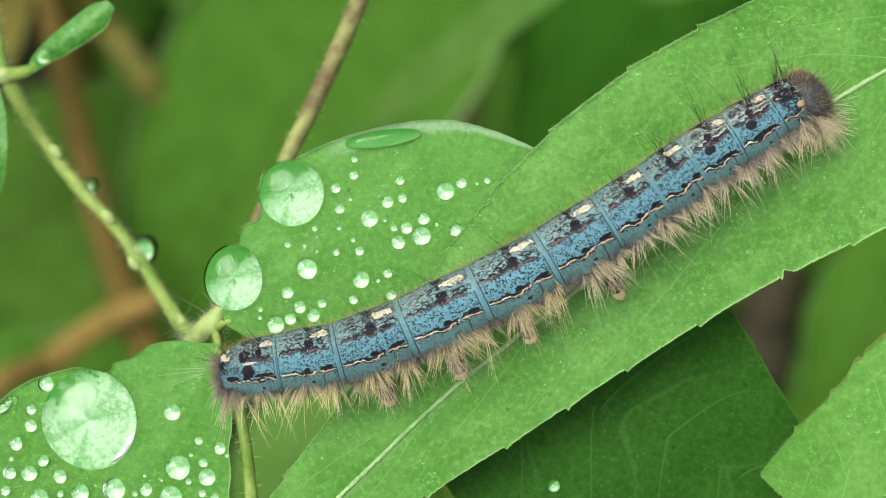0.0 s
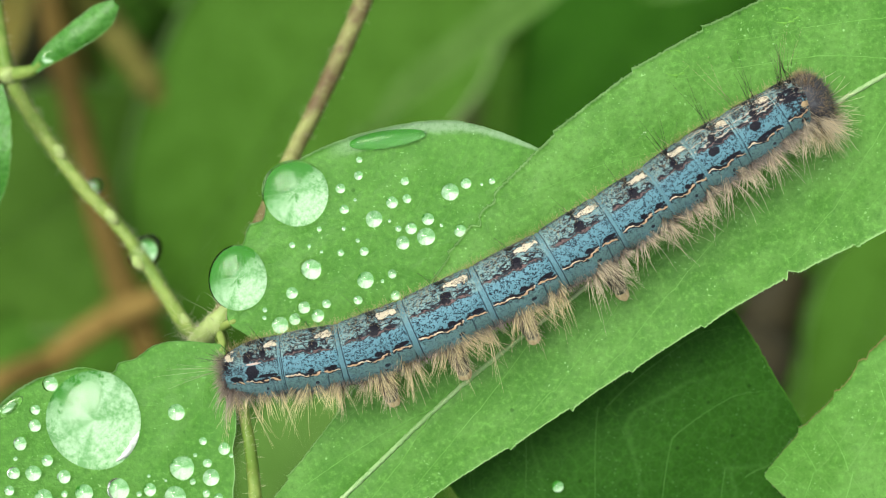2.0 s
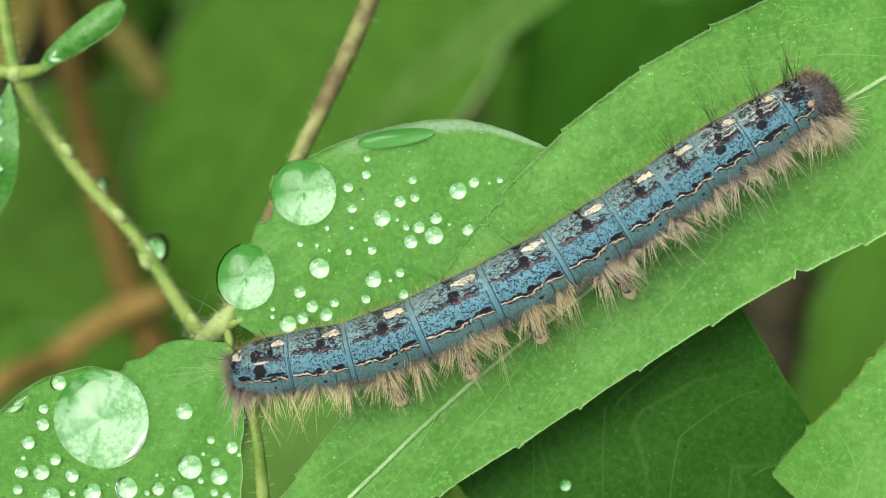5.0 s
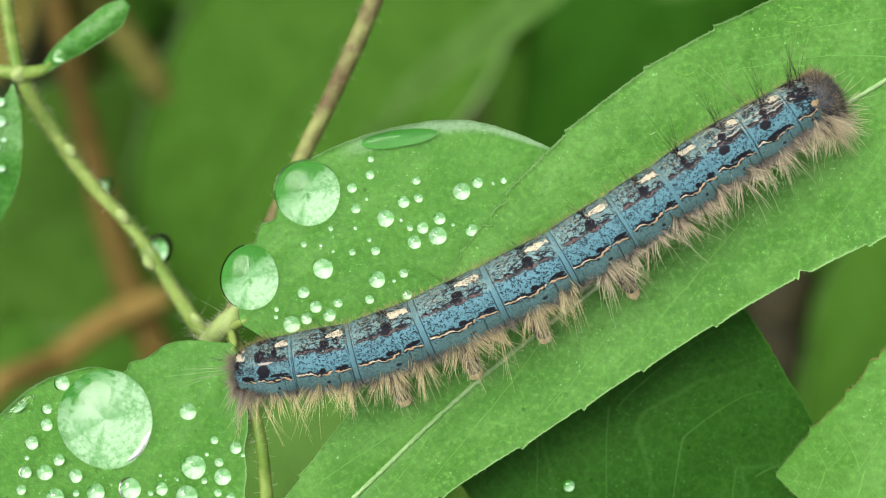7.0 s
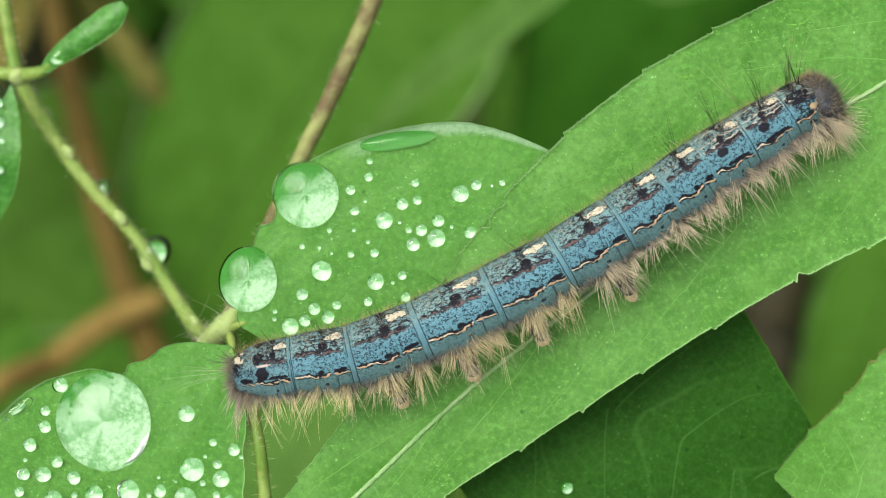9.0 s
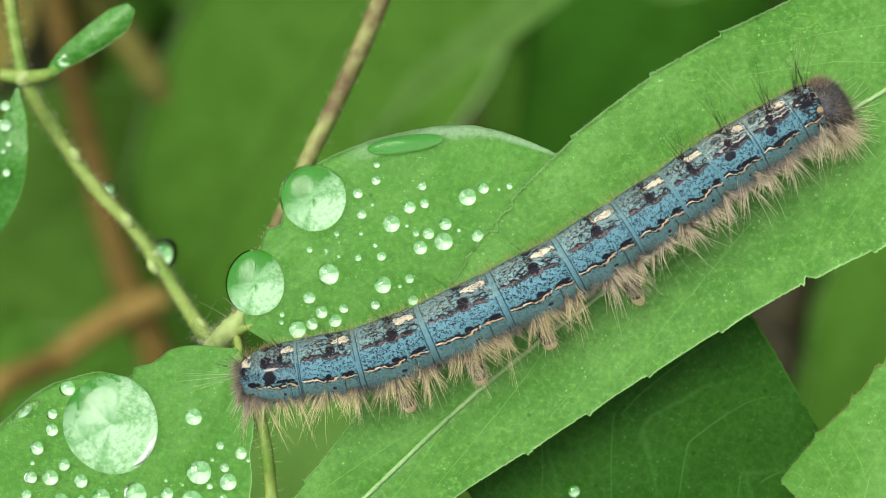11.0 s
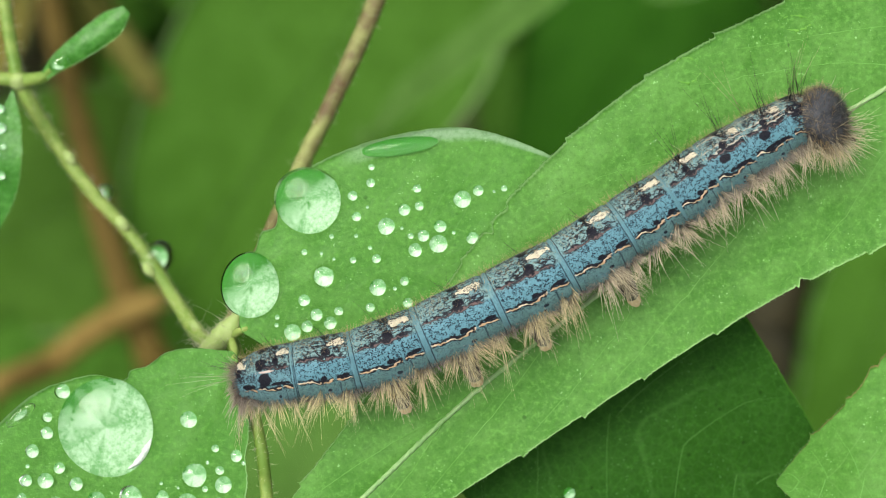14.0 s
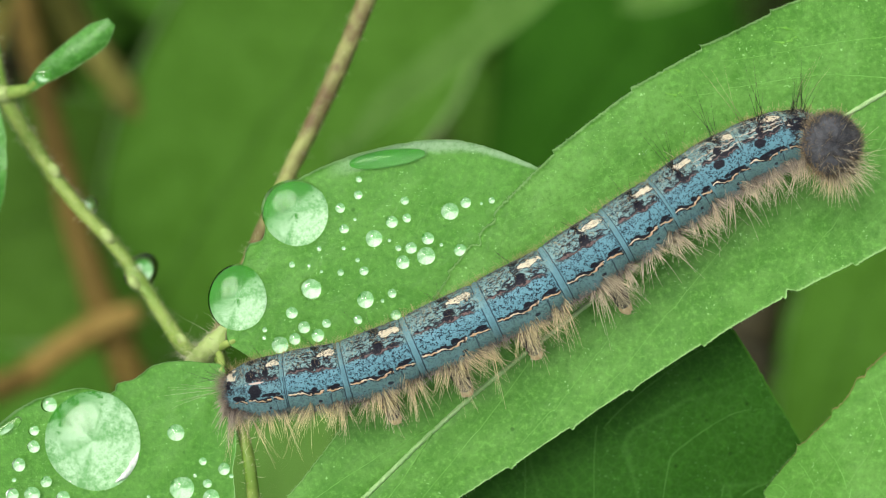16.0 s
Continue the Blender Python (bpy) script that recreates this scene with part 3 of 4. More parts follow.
def drop(x, y, r, h, label, group, flat=0.62, stretch=1.0, turn=0.0, film=0.97, film_shift=(0, 0), seed=0, sunk=None, fade=0.0, undercut=25.0):
    """A bead of water: a bulging dome over the silvery film on which it rests. r in plan units."""
    sides = 72 if r > 30 else 28 if r > 9 else 16
    rings = 34 if r > 30 else 14 if r > 9 else 8
    rng = np.random.default_rng(seed)
    r0 = r * UNIT * (1 - h / REACH)
    sunk = sunk or (0.45 if r > 50 else 0.2)
    ang = np.linspace(0, 2 * np.pi, sides, endpoint=False)
    lump = 1 + 0.02 * np.sin(2 * ang + rng.uniform(0, 6)) + 0.015 * np.sin(3 * ang + rng.uniform(0, 6))
    under = radians(undercut)
    a = np.concatenate([[-under], np.linspace(-under, np.pi / 2 - 0.03, rings - 1)])
    rad = np.cos(a)
    up = (np.sin(a) + math.sin(under)) / (1 + math.sin(under))
    up[0] = -sunk / flat / (r0 * 1000)      # the foot lies in the leaf's skin
    cx = np.cos(ang) * lump * stretch
    cy = np.sin(ang) * lump
    ct, st = math.cos(radians(turn)), math.sin(radians(turn))
    v = np.stack([rad[:, None] * (cx * ct - cy * st), rad[:, None] * (cx * st + cy * ct), np.repeat(up[:, None] * flat, sides, 1)], -1)
    v = v.reshape(-1, 3) * r0
    o = lay(x, y, h)
    f = grid_faces(rings, sides, True)
    v = np.vstack([v, [[0, 0, flat * r0]]])
    last = (rings - 1) * sides
    f += [(last + j, last + (j + 1) % sides, len(v) - 1) for j in range(sides)]
    f.append(tuple(range(sides))[::-1])
    k = len(v)
    # film, 20 microns over the leaf, inside the foot of the bead
    fr = film * math.cos(under)
    sx, sy = film_shift
    ringp = np.stack([fr * (cx * ct - cy * st) + sx, fr * (cx * st + cy * ct) + sy], -1)
    lim = np.linalg.norm(ringp, axis=1, keepdims=True)
    foot = 0.985 * stretch * math.cos(under)
    ringp = ringp * np.minimum(1, foot / lim)
    zz = 0.00001
    steps = np.linspace(1.0, 0.12, 7 if r > 30 else 3)
    layers = [np.column_stack([ringp * r0 * q, np.full(sides, zz)]) for q in steps]
    v = np.vstack([v, *layers, [[0, 0, zz]]])
    film_f = [(k + i * sides + j, k + i * sides + (j + 1) % sides, k + (i + 1) * sides + (j + 1) % sides, k + (i + 1) * sides + j) for i in range(len(steps) - 1) for j in range(sides)]
    film_f += [(len(v) - 1 - sides + j, len(v) - 1 - sides + (j + 1) % sides, len(v) - 1) for j in range(sides)]
    ob = solid("water_drop", v[:k] + o, f, WATER, None, None, True, o)
    ob.visible_shadow = False
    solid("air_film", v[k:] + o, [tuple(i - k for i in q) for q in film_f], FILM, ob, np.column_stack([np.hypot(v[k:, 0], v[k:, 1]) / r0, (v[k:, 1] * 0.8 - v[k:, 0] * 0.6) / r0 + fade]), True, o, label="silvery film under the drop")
    return tagged(ob, label, "water drop", group)


# ---- ground and undergrowth -------------------------------------------------------
def make_ground():
    rng = np.random.default_rng(11)
    n = 60
    g = np.concatenate([np.linspace(-1, 1, n) ** 3 * 30])
    x, y = np.meshgrid(g, g, indexing="ij")
    z = 0.012 * np.sin(x * 9) * np.cos(y * 7) + 0.004 * rng.normal(size=x.shape)
    mesh = bpy.data.meshes.new("ground")
    mesh.from_pydata(np.stack([x, y, z], -1).reshape(-1, 3).tolist(), [], grid_faces(n, n))
    mesh.materials.append(SOIL)
    mesh.polygons.foreach_set("use_smooth", [True] * len(mesh.polygons))
    tagged(new("ground", mesh), "dark damp soil under the plants", "ground", kind="structure")


def blade_cloud(count, seed, zone, size, mat):
    """Small leaves on short stalks rising from the soil, joined."""
    rng = np.random.default_rng(seed)
    pieces = []
    for _ in range(count):
        foot = np.array([rng.uniform(*zone[0]), rng.uniform(*zone[1]), 0.0])
        tall = rng.uniform(*zone[2])
        lean = rng.normal(size=2) * 0.25 * tall
        head = foot + [lean[0], lean[1], tall]
        ln, wd = rng.uniform(*size), rng.uniform(0.3, 0.55)
        a = rng.uniform(0, 6.283)
        d = np.array([math.cos(a), math.sin(a), rng.uniform(-0.5, 0.3)])
        d /= np.linalg.norm(d)
        side = unit(np.cross(d, [0, 0, 1]) + 0.25 * rng.normal(size=3))
        s = np.linspace(0, 1, 7)
        w = np.sin(np.pi * s ** 0.8) * ln * wd * 0.5 + 0.0004
        mid = head + d * (s * ln)[:, None] + np.array([0, 0, -0.25 * ln]) * (s ** 2)[:, None]
        v = np.stack([mid - side * w[:, None], mid + [0, 0, -0.06 * ln], mid + side * w[:, None]], 1).reshape(-1, 3)
        u = np.stack([np.repeat(s[:, None], 3, 1), np.repeat([[-1, 0, 1.0]], 7, 0)], -1).reshape(-1, 2)
        pieces.append((v, grid_faces(7, 3), u))
        pieces.append(tube(np.linspace(foot - [0, 0, 0.01], head, 4), [0.0011, 0.0007], 4))
    v, f, u = join(pieces)
    mesh = bpy.data.meshes.new("undergrowth")
    mesh.from_pydata(v.tolist(), [], [list(q) for q in f])
    mesh.materials.append(mat)
    layer = mesh.uv_layers.new(name="uv")
    idx = np.zeros(len(mesh.loops), int)
    mesh.loops.foreach_get("vertex_index", idx)
    layer.data.foreach_set("uv", u[idx].ravel())
    mesh.polygons.foreach_set("use_smooth", [True] * len(mesh.polygons))
    return tagged(new("undergrowth", mesh), "low green undergrowth of small leaves on the soil", "undergrowth", kind="stuff")


make_ground()
blade_cloud(1500, 5, ((-0.4, 0.4), (-0.25, 0.75), (0.02, 0.16)), (0.03, 0.07), FAR_LEAF)
blade_cloud(5000, 6, ((-2.2, 2.2), (-2.0, 2.4), (0.02, 0.14)), (0.05, 0.12), FAR_LEAF)


def soil_below(x, y, h, slide=0.0):
    """The plan place on the soil straight under a plan place, moved back by slide metres."""
    w = BASIS @ Vector(lay(x, y, h))
    g = PLAN @ Vector((w.x, w.y + slide, -0.005))
    hh = g.z * 1000
    k = 1 - hh / REACH
    return (784 + g.x / UNIT / k, 441 - g.y / UNIT / k, hh)


# ---- leaves in front -----------------------------------------------------------
def main_level(x, y):
    return swell(x, y)


def round_level(x, y):
    return -0.5 + 0.6 * swell(x, y)


def low_level(x, y):
    return -0.4 + 0.6 * swell(x, y)


leaf("long_leaf", [(250, 1190, -2), (430, 1040, -1.0), (600, 880, -0.3), (800, 690, 0), (1010, 522, 0), (1240, 345, 0), (1482, 175, 0), (1700, 60, -0.6), (1980, -60, -3), (2300, -170, -8)],
     (4, 62, 100, 152, 230, 256, 226, 190, 120, 2), (4, 45, 83, 138, 166, 200, 245, 230, 150, 2), LEAF,
     "long fresh green leaf with toothed edges and pale midrib", teeth=(146, 4.0), fold=0.12, n=1300, m=40, thick=0.13, rib_radius=(0.16, 0.17, 0.15, 0.16, 0.08), dents=(("right", 1343, 13, 9), ("left", 955, 13, 8), ("left", 1000, 7, 12)), level=main_level, rough_edge=0.6, seed=2, veins=(9, -0.21, 0.05), vein_mat=LEAF_VEIN)
leaf("round_leaf", [(398, 572, 0), (458, 546, 0), (560, 500, 0), (690, 440, 0), (850, 375, 0), (955, 332, -0.2), (1010, 310, -0.4)],
     (8, 122, 202, 214, 176, 88, 2), (4, 84, 150, 190, 160, 80, 2), ROUND_LEAF,
     "oval green leaf beaded with rain drops", n=160, m=36, fold=0.0, rib_radius=None, level=round_level, rough_edge=0.4, seed=3, dents=(("left", 30, -14, 22), ("left", 82, 16, 15), ("left", 132, 34, 26), ("left", 158, -8, 20), ("left", 192, -14, 20)), stalk_from=(372, 586, -4))
leaf("round_leaf", [(386, 612, 0), (346, 664, 0), (270, 770, 0), (190, 880, -0.3), (90, 1010, -1.2), (20, 1110, -3)],
     (4, 78, 168, 228, 220, 2), (6, 95, 188, 258, 240, 2), ROUND_LEAF,
     "broad green leaf beaded with rain drops and one large drop", n=200, m=36, rib_radius=None, level=low_level, rough_edge=0.6, seed=4, stalk_from=(378, 574, -3.5), dents=(("right", 152, 30, 15), ("right", 112, 20, 30), ("right", 238, -14, 60), ("left", 138, 8, 22)))
# blade and veins carry the long leaf's shade in their green
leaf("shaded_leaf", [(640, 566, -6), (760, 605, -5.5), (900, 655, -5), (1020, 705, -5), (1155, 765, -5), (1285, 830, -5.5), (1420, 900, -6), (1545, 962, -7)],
     (2, 70, 220, 330, 272, 181, 86, 2), (2, 150, 250, 300, 320, 300, 200, 2), SHADE_LEAF,
     "leaf under the long leaf, its shade put into a darker green", n=160, m=30, rib_radius=(0.14, 0.10, 0.05), rough_edge=0.8, seed=5, rib_mat=SHADE_VEIN, veins=(7, 0.13, 0.05), vein_mat=SHADE_VEIN)
leaf("toothed_leaf", [(1346, 840, -1), (1400, 836, -1.5), (1480, 832, -2), (1600, 830, -2), (1800, 830, -4), (2050, 840, -9)],
     (2, 62, 142, 262, 250, 2), (2, 66, 150, 230, 220, 2), TIP_LEAF, "fresh green leaf tip with a toothed reddish edge", teeth=(60, 7), n=200, m=30, rib_radius=(0.05, 0.10), rib_mat=LEAF_VEIN, rough_edge=1.0, seed=6, thick=0.13, veins=(6, -0.12, 0.05), vein_mat=LEAF_VEIN, dents=(("left", 172, -11, 7), ("left", 190, 5, 10)))
leaf("side_leaf", [(-4, 150, -10), (-12, 210, -10), (-20, 280, -10), (-26, 340, -11), (-34, 405, -12)],
     (2, 24, 32, 26, 2), (2, 22, 30, 26, 2), WET_LEAF, "small green leaflet on the hairy stem", n=60, m=14, rib_radius=(0.12, 0.05), seed=7)
leaf("folded_leaflet", [(52, 124, -11), (80, 98, -10.5), (125, 66, -10), (168, 34, -10), (197, 6, -10)],
     (8, 15, 22, 25, 24, 9), (8, 15, 21, 24, 23, 9), WET_LEAF, "small folded green leaflet holding a water drop", n=60, m=14, cup=-7.0, rough_edge=0.4, rib_radius=None, seed=8, stalk_from=(40, 128, -12))

# ---- stems in front ------------------------------------------------------------
stem("hairy_stem", [(-26, -60, -13), (-2, 90, -13), (16, 148, -13), (66, 232, -14), (128, 318, -14), (212, 412, -14), (272, 500, -13), (320, 575, -10), (350, 600, -5)],
     (0.5, 0.5, 0.6, 0.56, 0.52, 0.52, 0.5, 0.58, 0.5), STEM, "yellow-green hairy stem with water drops", knobs=0.07, fuzz=900, seed=21)
stem("leaf_stalk", [(-30, 128, -13), (10, 132, -12.5), (48, 126, -11.5), (66, 112, -11)], (0.5, 0.55, 0.45, 0.3), STEM, "short pale green leaf stalk", n=30, seed=22)
stem("woody_stem", [(700, -160, -16), (640, -10, -15), (598, 90, -14), (552, 190, -14), (505, 285, -13), (450, 400, -10), (405, 500, -7), (372, 575, -4)],
     (0.7, 0.7, 0.7, 0.66, 0.6, 0.5, 0.45, 0.5), BROWN_STEM, "slender stem turning from green to brown", fuzz=420, seed=23)
stem("lower_stem", [(372, 572, -3), (402, 640, -2.5), (426, 740, -1.3), (440, 830, -1.3), (448, 960, -6), (450, 1200, -40), soil_below(450, 1200, -40)],
     (0.55, 0.4, 0.42, 0.45, 0.5, 0.6, 0.9), STEM, "green hairy stem rising from the soil", n=140, fuzz=260, seed=24)
stem("stem_joint", [(330, 612, -6), (354, 592, -3.6), (376, 572, -2.6), (398, 540, -2.2)], (0.45, 0.8, 0.85, 0.4), JOINT, "swollen pale green joint of the stems", n=30, knobs=0.06, fuzz=200, seed=25)
long_rng = np.random.default_rng(27)
long_root = lay(*np.array([(318, 575, -9), (340, 590, -6), (300, 545, -11), (372, 560, -2.5), (360, 575, -3), (385, 548, -2), (352, 600, -4.5), (330, 560, -8), (366, 566, -2.6), (392, 545, -2)]).T)
long_way = np.array([(-0.4, 0.9, 0.4), (-0.9, 0.3, 0.3), (-0.2, 1, 0.4), (-0.8, 0.7, 0.3), (-1, -0.1, 0.4), (-0.5, 0.9, 0.5), (-0.9, 0.1, 0.5), (0.4, 0.9, 0.5), (0.6, -0.9, 0.5), (0.2, -1, 0.5)])
long_v, long_f, long_u = hairs(long_root, long_way, long_rng.uniform(1.6, 3.2, 10) * 0.001, 0.000017, (-0.15, 0.1, 0), long_rng, 8, 0.2)
tagged(solid("stem_hairs", long_v, long_f, DOWN, None, long_u), "long pale hairs curving from the joint of the stems", "plant hairs", kind="stuff")
for bud_x, bud_y, bud_h, bud_r in ((8, 134, -12.4, 0.75), (98, 268, -13.6, 0.42), (191, 384, -13.4, 0.48), (238, 466, -13.2, 0.45), (322, 568, -9.4, 0.4)):
    bud_c = lay(bud_x, bud_y, bud_h)
    bud_line = bud_c + np.linspace(-0.0007, 0.0007, 9)[:, None] * np.array([0.6, -0.75, 0.1])
    bud_v, bud_f, bud_u = tube(bud_line, [bud_r * 0.0002, bud_r * 0.0008, bud_r * 0.001, bud_r * 0.0008, bud_r * 0.0002], 12, 0.06, int(bud_x))
    tagged(solid("leaf_bud", bud_v, bud_f, JOINT, None, bud_u), "small yellowish bud sitting on the hairy stem", "bud", "buds on the stem")
# stalks that carry the other leaves up from the soil
for start, bend, wide in (((250, 1190, -2.2), (150, 1500, -40), 0.7), ((640, 566, -6.2), (800, 760, -60), 0.6), ((2050, 840, -9.2), (2250, 1000, -50), 0.6)):
    stem("plant_stem", [start, bend, soil_below(*bend)], (0.4, wide, 1.2), STEM, "green stalk rising from the soil to a leaf", n=60, sides=10, seed=26)


# ---- drops ---------------------------------------------------------------------
ON_ROUND = "drops on the oval leaf"
ON_LOW = "drops on the broad leaf"
BEAD = "clear round bead of rain water on the leaf"


def top_of(level, x, y, r):
    """The highest point of a leaf under a drop, in mm."""
    a = np.linspace(0, 6.283, 16)
    return float(np.max([level(x + k * r * np.cos(a), y + k * r * np.sin(a)) for k in (0.0, 0.5, 1.0)])) + 0.02


def drops_on(level, group, spots, first):
    for i, (x, y, r) in enumerate(spots):
        chance = random.Random(first + i)
        drop(x, y, r, top_of(level, x, y, r), BEAD, group, flat=chance.uniform(1.05, 1.3) if r < 22 else 0.95, undercut=chance.uniform(36, 46), film=chance.uniform(0.90, 0.97), film_shift=(0.02, -0.03), fade=chance.uniform(-0.75, -0.2), seed=first + i)


drop(515, 341, 59, top_of(round_level, 515, 341, 55), "large clear drop hanging over the leaf's edge", ON_ROUND, 0.5, film_shift=(0.03, -0.04), film=0.96, fade=0.10, seed=1, undercut=18)
drop(413, 492, 53, top_of(round_level, 413, 492, 50), "large clear drop at the leaf's edge", ON_ROUND, 0.5, film_shift=(0.05, -0.02), film=0.95, fade=0.10, seed=2, turn=90, stretch=1.08, undercut=8)
drop(677, 246, 16, top_of(round_level, 677, 247, 50) + 0.10, "long flat drop along the leaf's edge", ON_ROUND, 0.95, stretch=4.3, turn=8, film=0.97, fade=6.0, sunk=0.22, seed=3, undercut=4)
drops_on(round_level, ON_ROUND, [(654, 387, 15), (746, 418, 16), (788, 339, 15.5), (816, 323, 10), (685, 357, 11.5), (712, 351, 8), (708, 320, 7.5),
         (626, 310, 8), (627, 282, 6), (594, 333, 9), (601, 370, 8.5), (719, 403, 11), (749, 387, 11), (705, 429, 12), (806, 407, 11.5), (636, 444, 8.5), (595, 447, 6)], 10)
drops_on(round_level, ON_ROUND, [(542, 475, 20), (639, 495, 15), (686, 484, 8), (625, 530, 9), (509, 518, 10.5), (530, 543, 11.5), (555, 558, 11.5),
         (514, 564, 10.5), (570, 537, 8), (487, 574, 16), (557, 405, 4.5), (600, 404, 4), (509, 433, 5.5), (539, 435, 3.5), (625, 425, 4), (620, 353, 3.5)], 40)
drops_on(round_level, ON_ROUND, [(697, 404, 5.5), (681, 390, 3.5), (773, 398, 3.5), (561, 445, 3), (669, 497, 3.5), (692, 522, 9), (862, 319, 6.5), (461, 548, 4.5), (460, 562, 4), (844, 325, 3)], 70)
big_drop = drop(160, 743, 83, top_of(low_level, 160, 743, 80), "very large flat drop of water on the leaf", ON_LOW, 0.45, film=0.985, fade=-0.55, seed=4, turn=90, stretch=1.07, undercut=12)
# the reflection inside the rim, built as a thin pale tube
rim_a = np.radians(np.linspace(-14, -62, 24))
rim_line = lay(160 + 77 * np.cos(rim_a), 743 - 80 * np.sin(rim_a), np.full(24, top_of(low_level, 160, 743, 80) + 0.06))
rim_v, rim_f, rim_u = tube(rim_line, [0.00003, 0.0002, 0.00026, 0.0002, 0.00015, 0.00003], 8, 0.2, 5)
solid("bright_rim", rim_v, rim_f, RIM_GLINT, big_drop, rim_u, True, rim_line[0], label="light reflection along the drop's rim, built as a pale strip")
drops_on(low_level, ON_LOW, [(305, 729, 15), (314, 827, 23), (389, 793, 11), (367, 844, 15), (360, 819, 8), (352, 780, 7), (338, 805, 4), (82, 679, 14), (55, 725, 9.5),
         (55, 753, 11), (29, 785, 12), (77, 815, 10), (18, 837, 11), (53, 837, 14), (107, 843, 12), (143, 872, 16)], 90)
drops_on(low_level, ON_LOW, [(71, 881, 16), (203, 865, 20), (258, 866, 12), (303, 879, 20), (107, 874, 6), (334, 852, 5.5), (358, 873, 7), (85, 711, 4), (239, 874, 5), (256, 842, 3.5),
         (402, 806, 4), (286, 850, 3), (20, 812, 4), (10, 868, 9), (380, 880, 8)], 120)
drop(8, 722, 11, top_of(low_level, 8, 722, 20), "long drop along the leaf's edge", ON_LOW, 0.5, stretch=3.0, turn=38, film=0.5, seed=5, sunk=0.5)
drop(252, 447, 28, -13.9, "grey clear drop clinging to the hairy stem", "drops on the stem", 1.0, film=0.6, fade=0.2, seed=6, turn=60, stretch=1.25)
drop(160, 332, 15, -14.2, "small clear drop clinging to the hairy stem", "drops on the stem", 0.9, film=0.3, seed=7, turn=50, stretch=1.3)
drop(80, 100, 15, -10.6, "clear drop held in a folded leaflet", "drops on the stem", 0.8, film=0.7, seed=8, stretch=1.4, turn=40)
for x, y, r in ((-27, 182, 9), (-27, 216, 11), (-20, 248, 6), (-30, 262, 5), (-24, 300, 7)):
    drop(x, y, r, -9.75, BEAD, "drops on the leaflet", 0.7, film=0.9, fade=-0.3, seed=int(140 + r))
for ring_at, ring_wide in (((1184, 110), (26, 22)), ((1376, 26), (28, 13))):
    ring_a = np.linspace(0, 6.283, 40)
    ring_x, ring_y = ring_at[0] + ring_wide[0] * np.cos(ring_a), ring_at[1] + ring_wide[1] * np.sin(ring_a)
    ring_rise = 0.0012 * (347 * (1010 - ring_x) + 472 * (522 - ring_y)) / 586 - 0.10    # the blade rises away from its rib
    ring_v, ring_f, ring_u = tube(lay(ring_x, ring_y, main_level(ring_x, ring_y) + ring_rise), [0.00012, 0.00015, 0.00008, 0.00012, 0.00014, 0.00007], 6, 0.25, 8)
    tagged(solid("dried_ring", ring_v, ring_f, MARK, None, ring_u), "faint yellowish ring from a dried drop on the leaf", "water mark", "dried rings")
# a drop added where the blade has a thin pale streak
drop(1132, 236, 4.5, top_of(main_level, 1132, 238, 10) + 0.12, "small flat drop in place of a pale streak on the long leaf", "drops on the long leaf", 0.4, stretch=3.4, turn=24, film=0.5, seed=32)
drop(980, 860, 11, -4.95, "small clear drop on the shaded leaf", "drops below", 0.7, film=0.9, fade=0.1, seed=9)


# ---- the caterpillar --------------------------------------------------------------
BODY_H = 3.0
AXIS = [(372, 664, 2.6), (450, 652, 2.9), (530, 639, 3.0), (612, 624, 3.0), (720, 584, 3.0), (850, 524, 3.0), (957, 469, 3.0), (1069, 400, 3.0), (1161, 341, 3.0), (1231, 291, 3.0), (1330, 229, 3.0), (1398, 186, 3.1), (1450, 160, 3.1)]
LEAN = 50.0
axis_plan = curve(AXIS, 600)
axis_m = lay(axis_plan[:, 0], axis_plan[:, 1], axis_plan[:, 2])
axis_t = unit(np.gradient(axis_m, axis=0))


def station(x):
    """Place, forward way, sideways-up way and way to the eye on the body's axis at plan x."""
    i = np.interp(x, axis_plan[:, 0], np.arange(600))
    k = np.arange(600)
    p = np.stack([np.interp(i, k, axis_m[:, j]) for j in range(3)], -1)
    t = unit(np.stack([np.interp(i, k, axis_t[:, j]) for j in range(3)], -1))
    w = np.array([0, 0, 1.0])
    w = unit(w - t * (t @ w)[..., None])
    n = np.cross(w, t)
    return p, t, n, w


def radial(n, w, turn):
    """The way out of the body, turn degrees from the back's midline towards the near flank."""
    a = np.radians(LEAN - np.asarray(turn))
    return np.cos(a)[..., None] * w + np.sin(a)[..., None] * n


def girth(x):
    """The body's radius in metres at plan x."""
    return np.interp(x, [383, 385, 388, 393, 400, 410, 432, 500, 620, 850, 1100, 1250, 1330, 1370, 1395, 1420, 1440], [4, 14, 23, 30, 35, 39, 48, 53, 56, 58, 57, 55, 52, 49, 46, 42, 38]) * UNIT


worm = holder("caterpillar", lay(900, 500, 3.0))
tagged(worm, "blue hairy caterpillar with cream spots and orange lines on a leaf", "caterpillar")


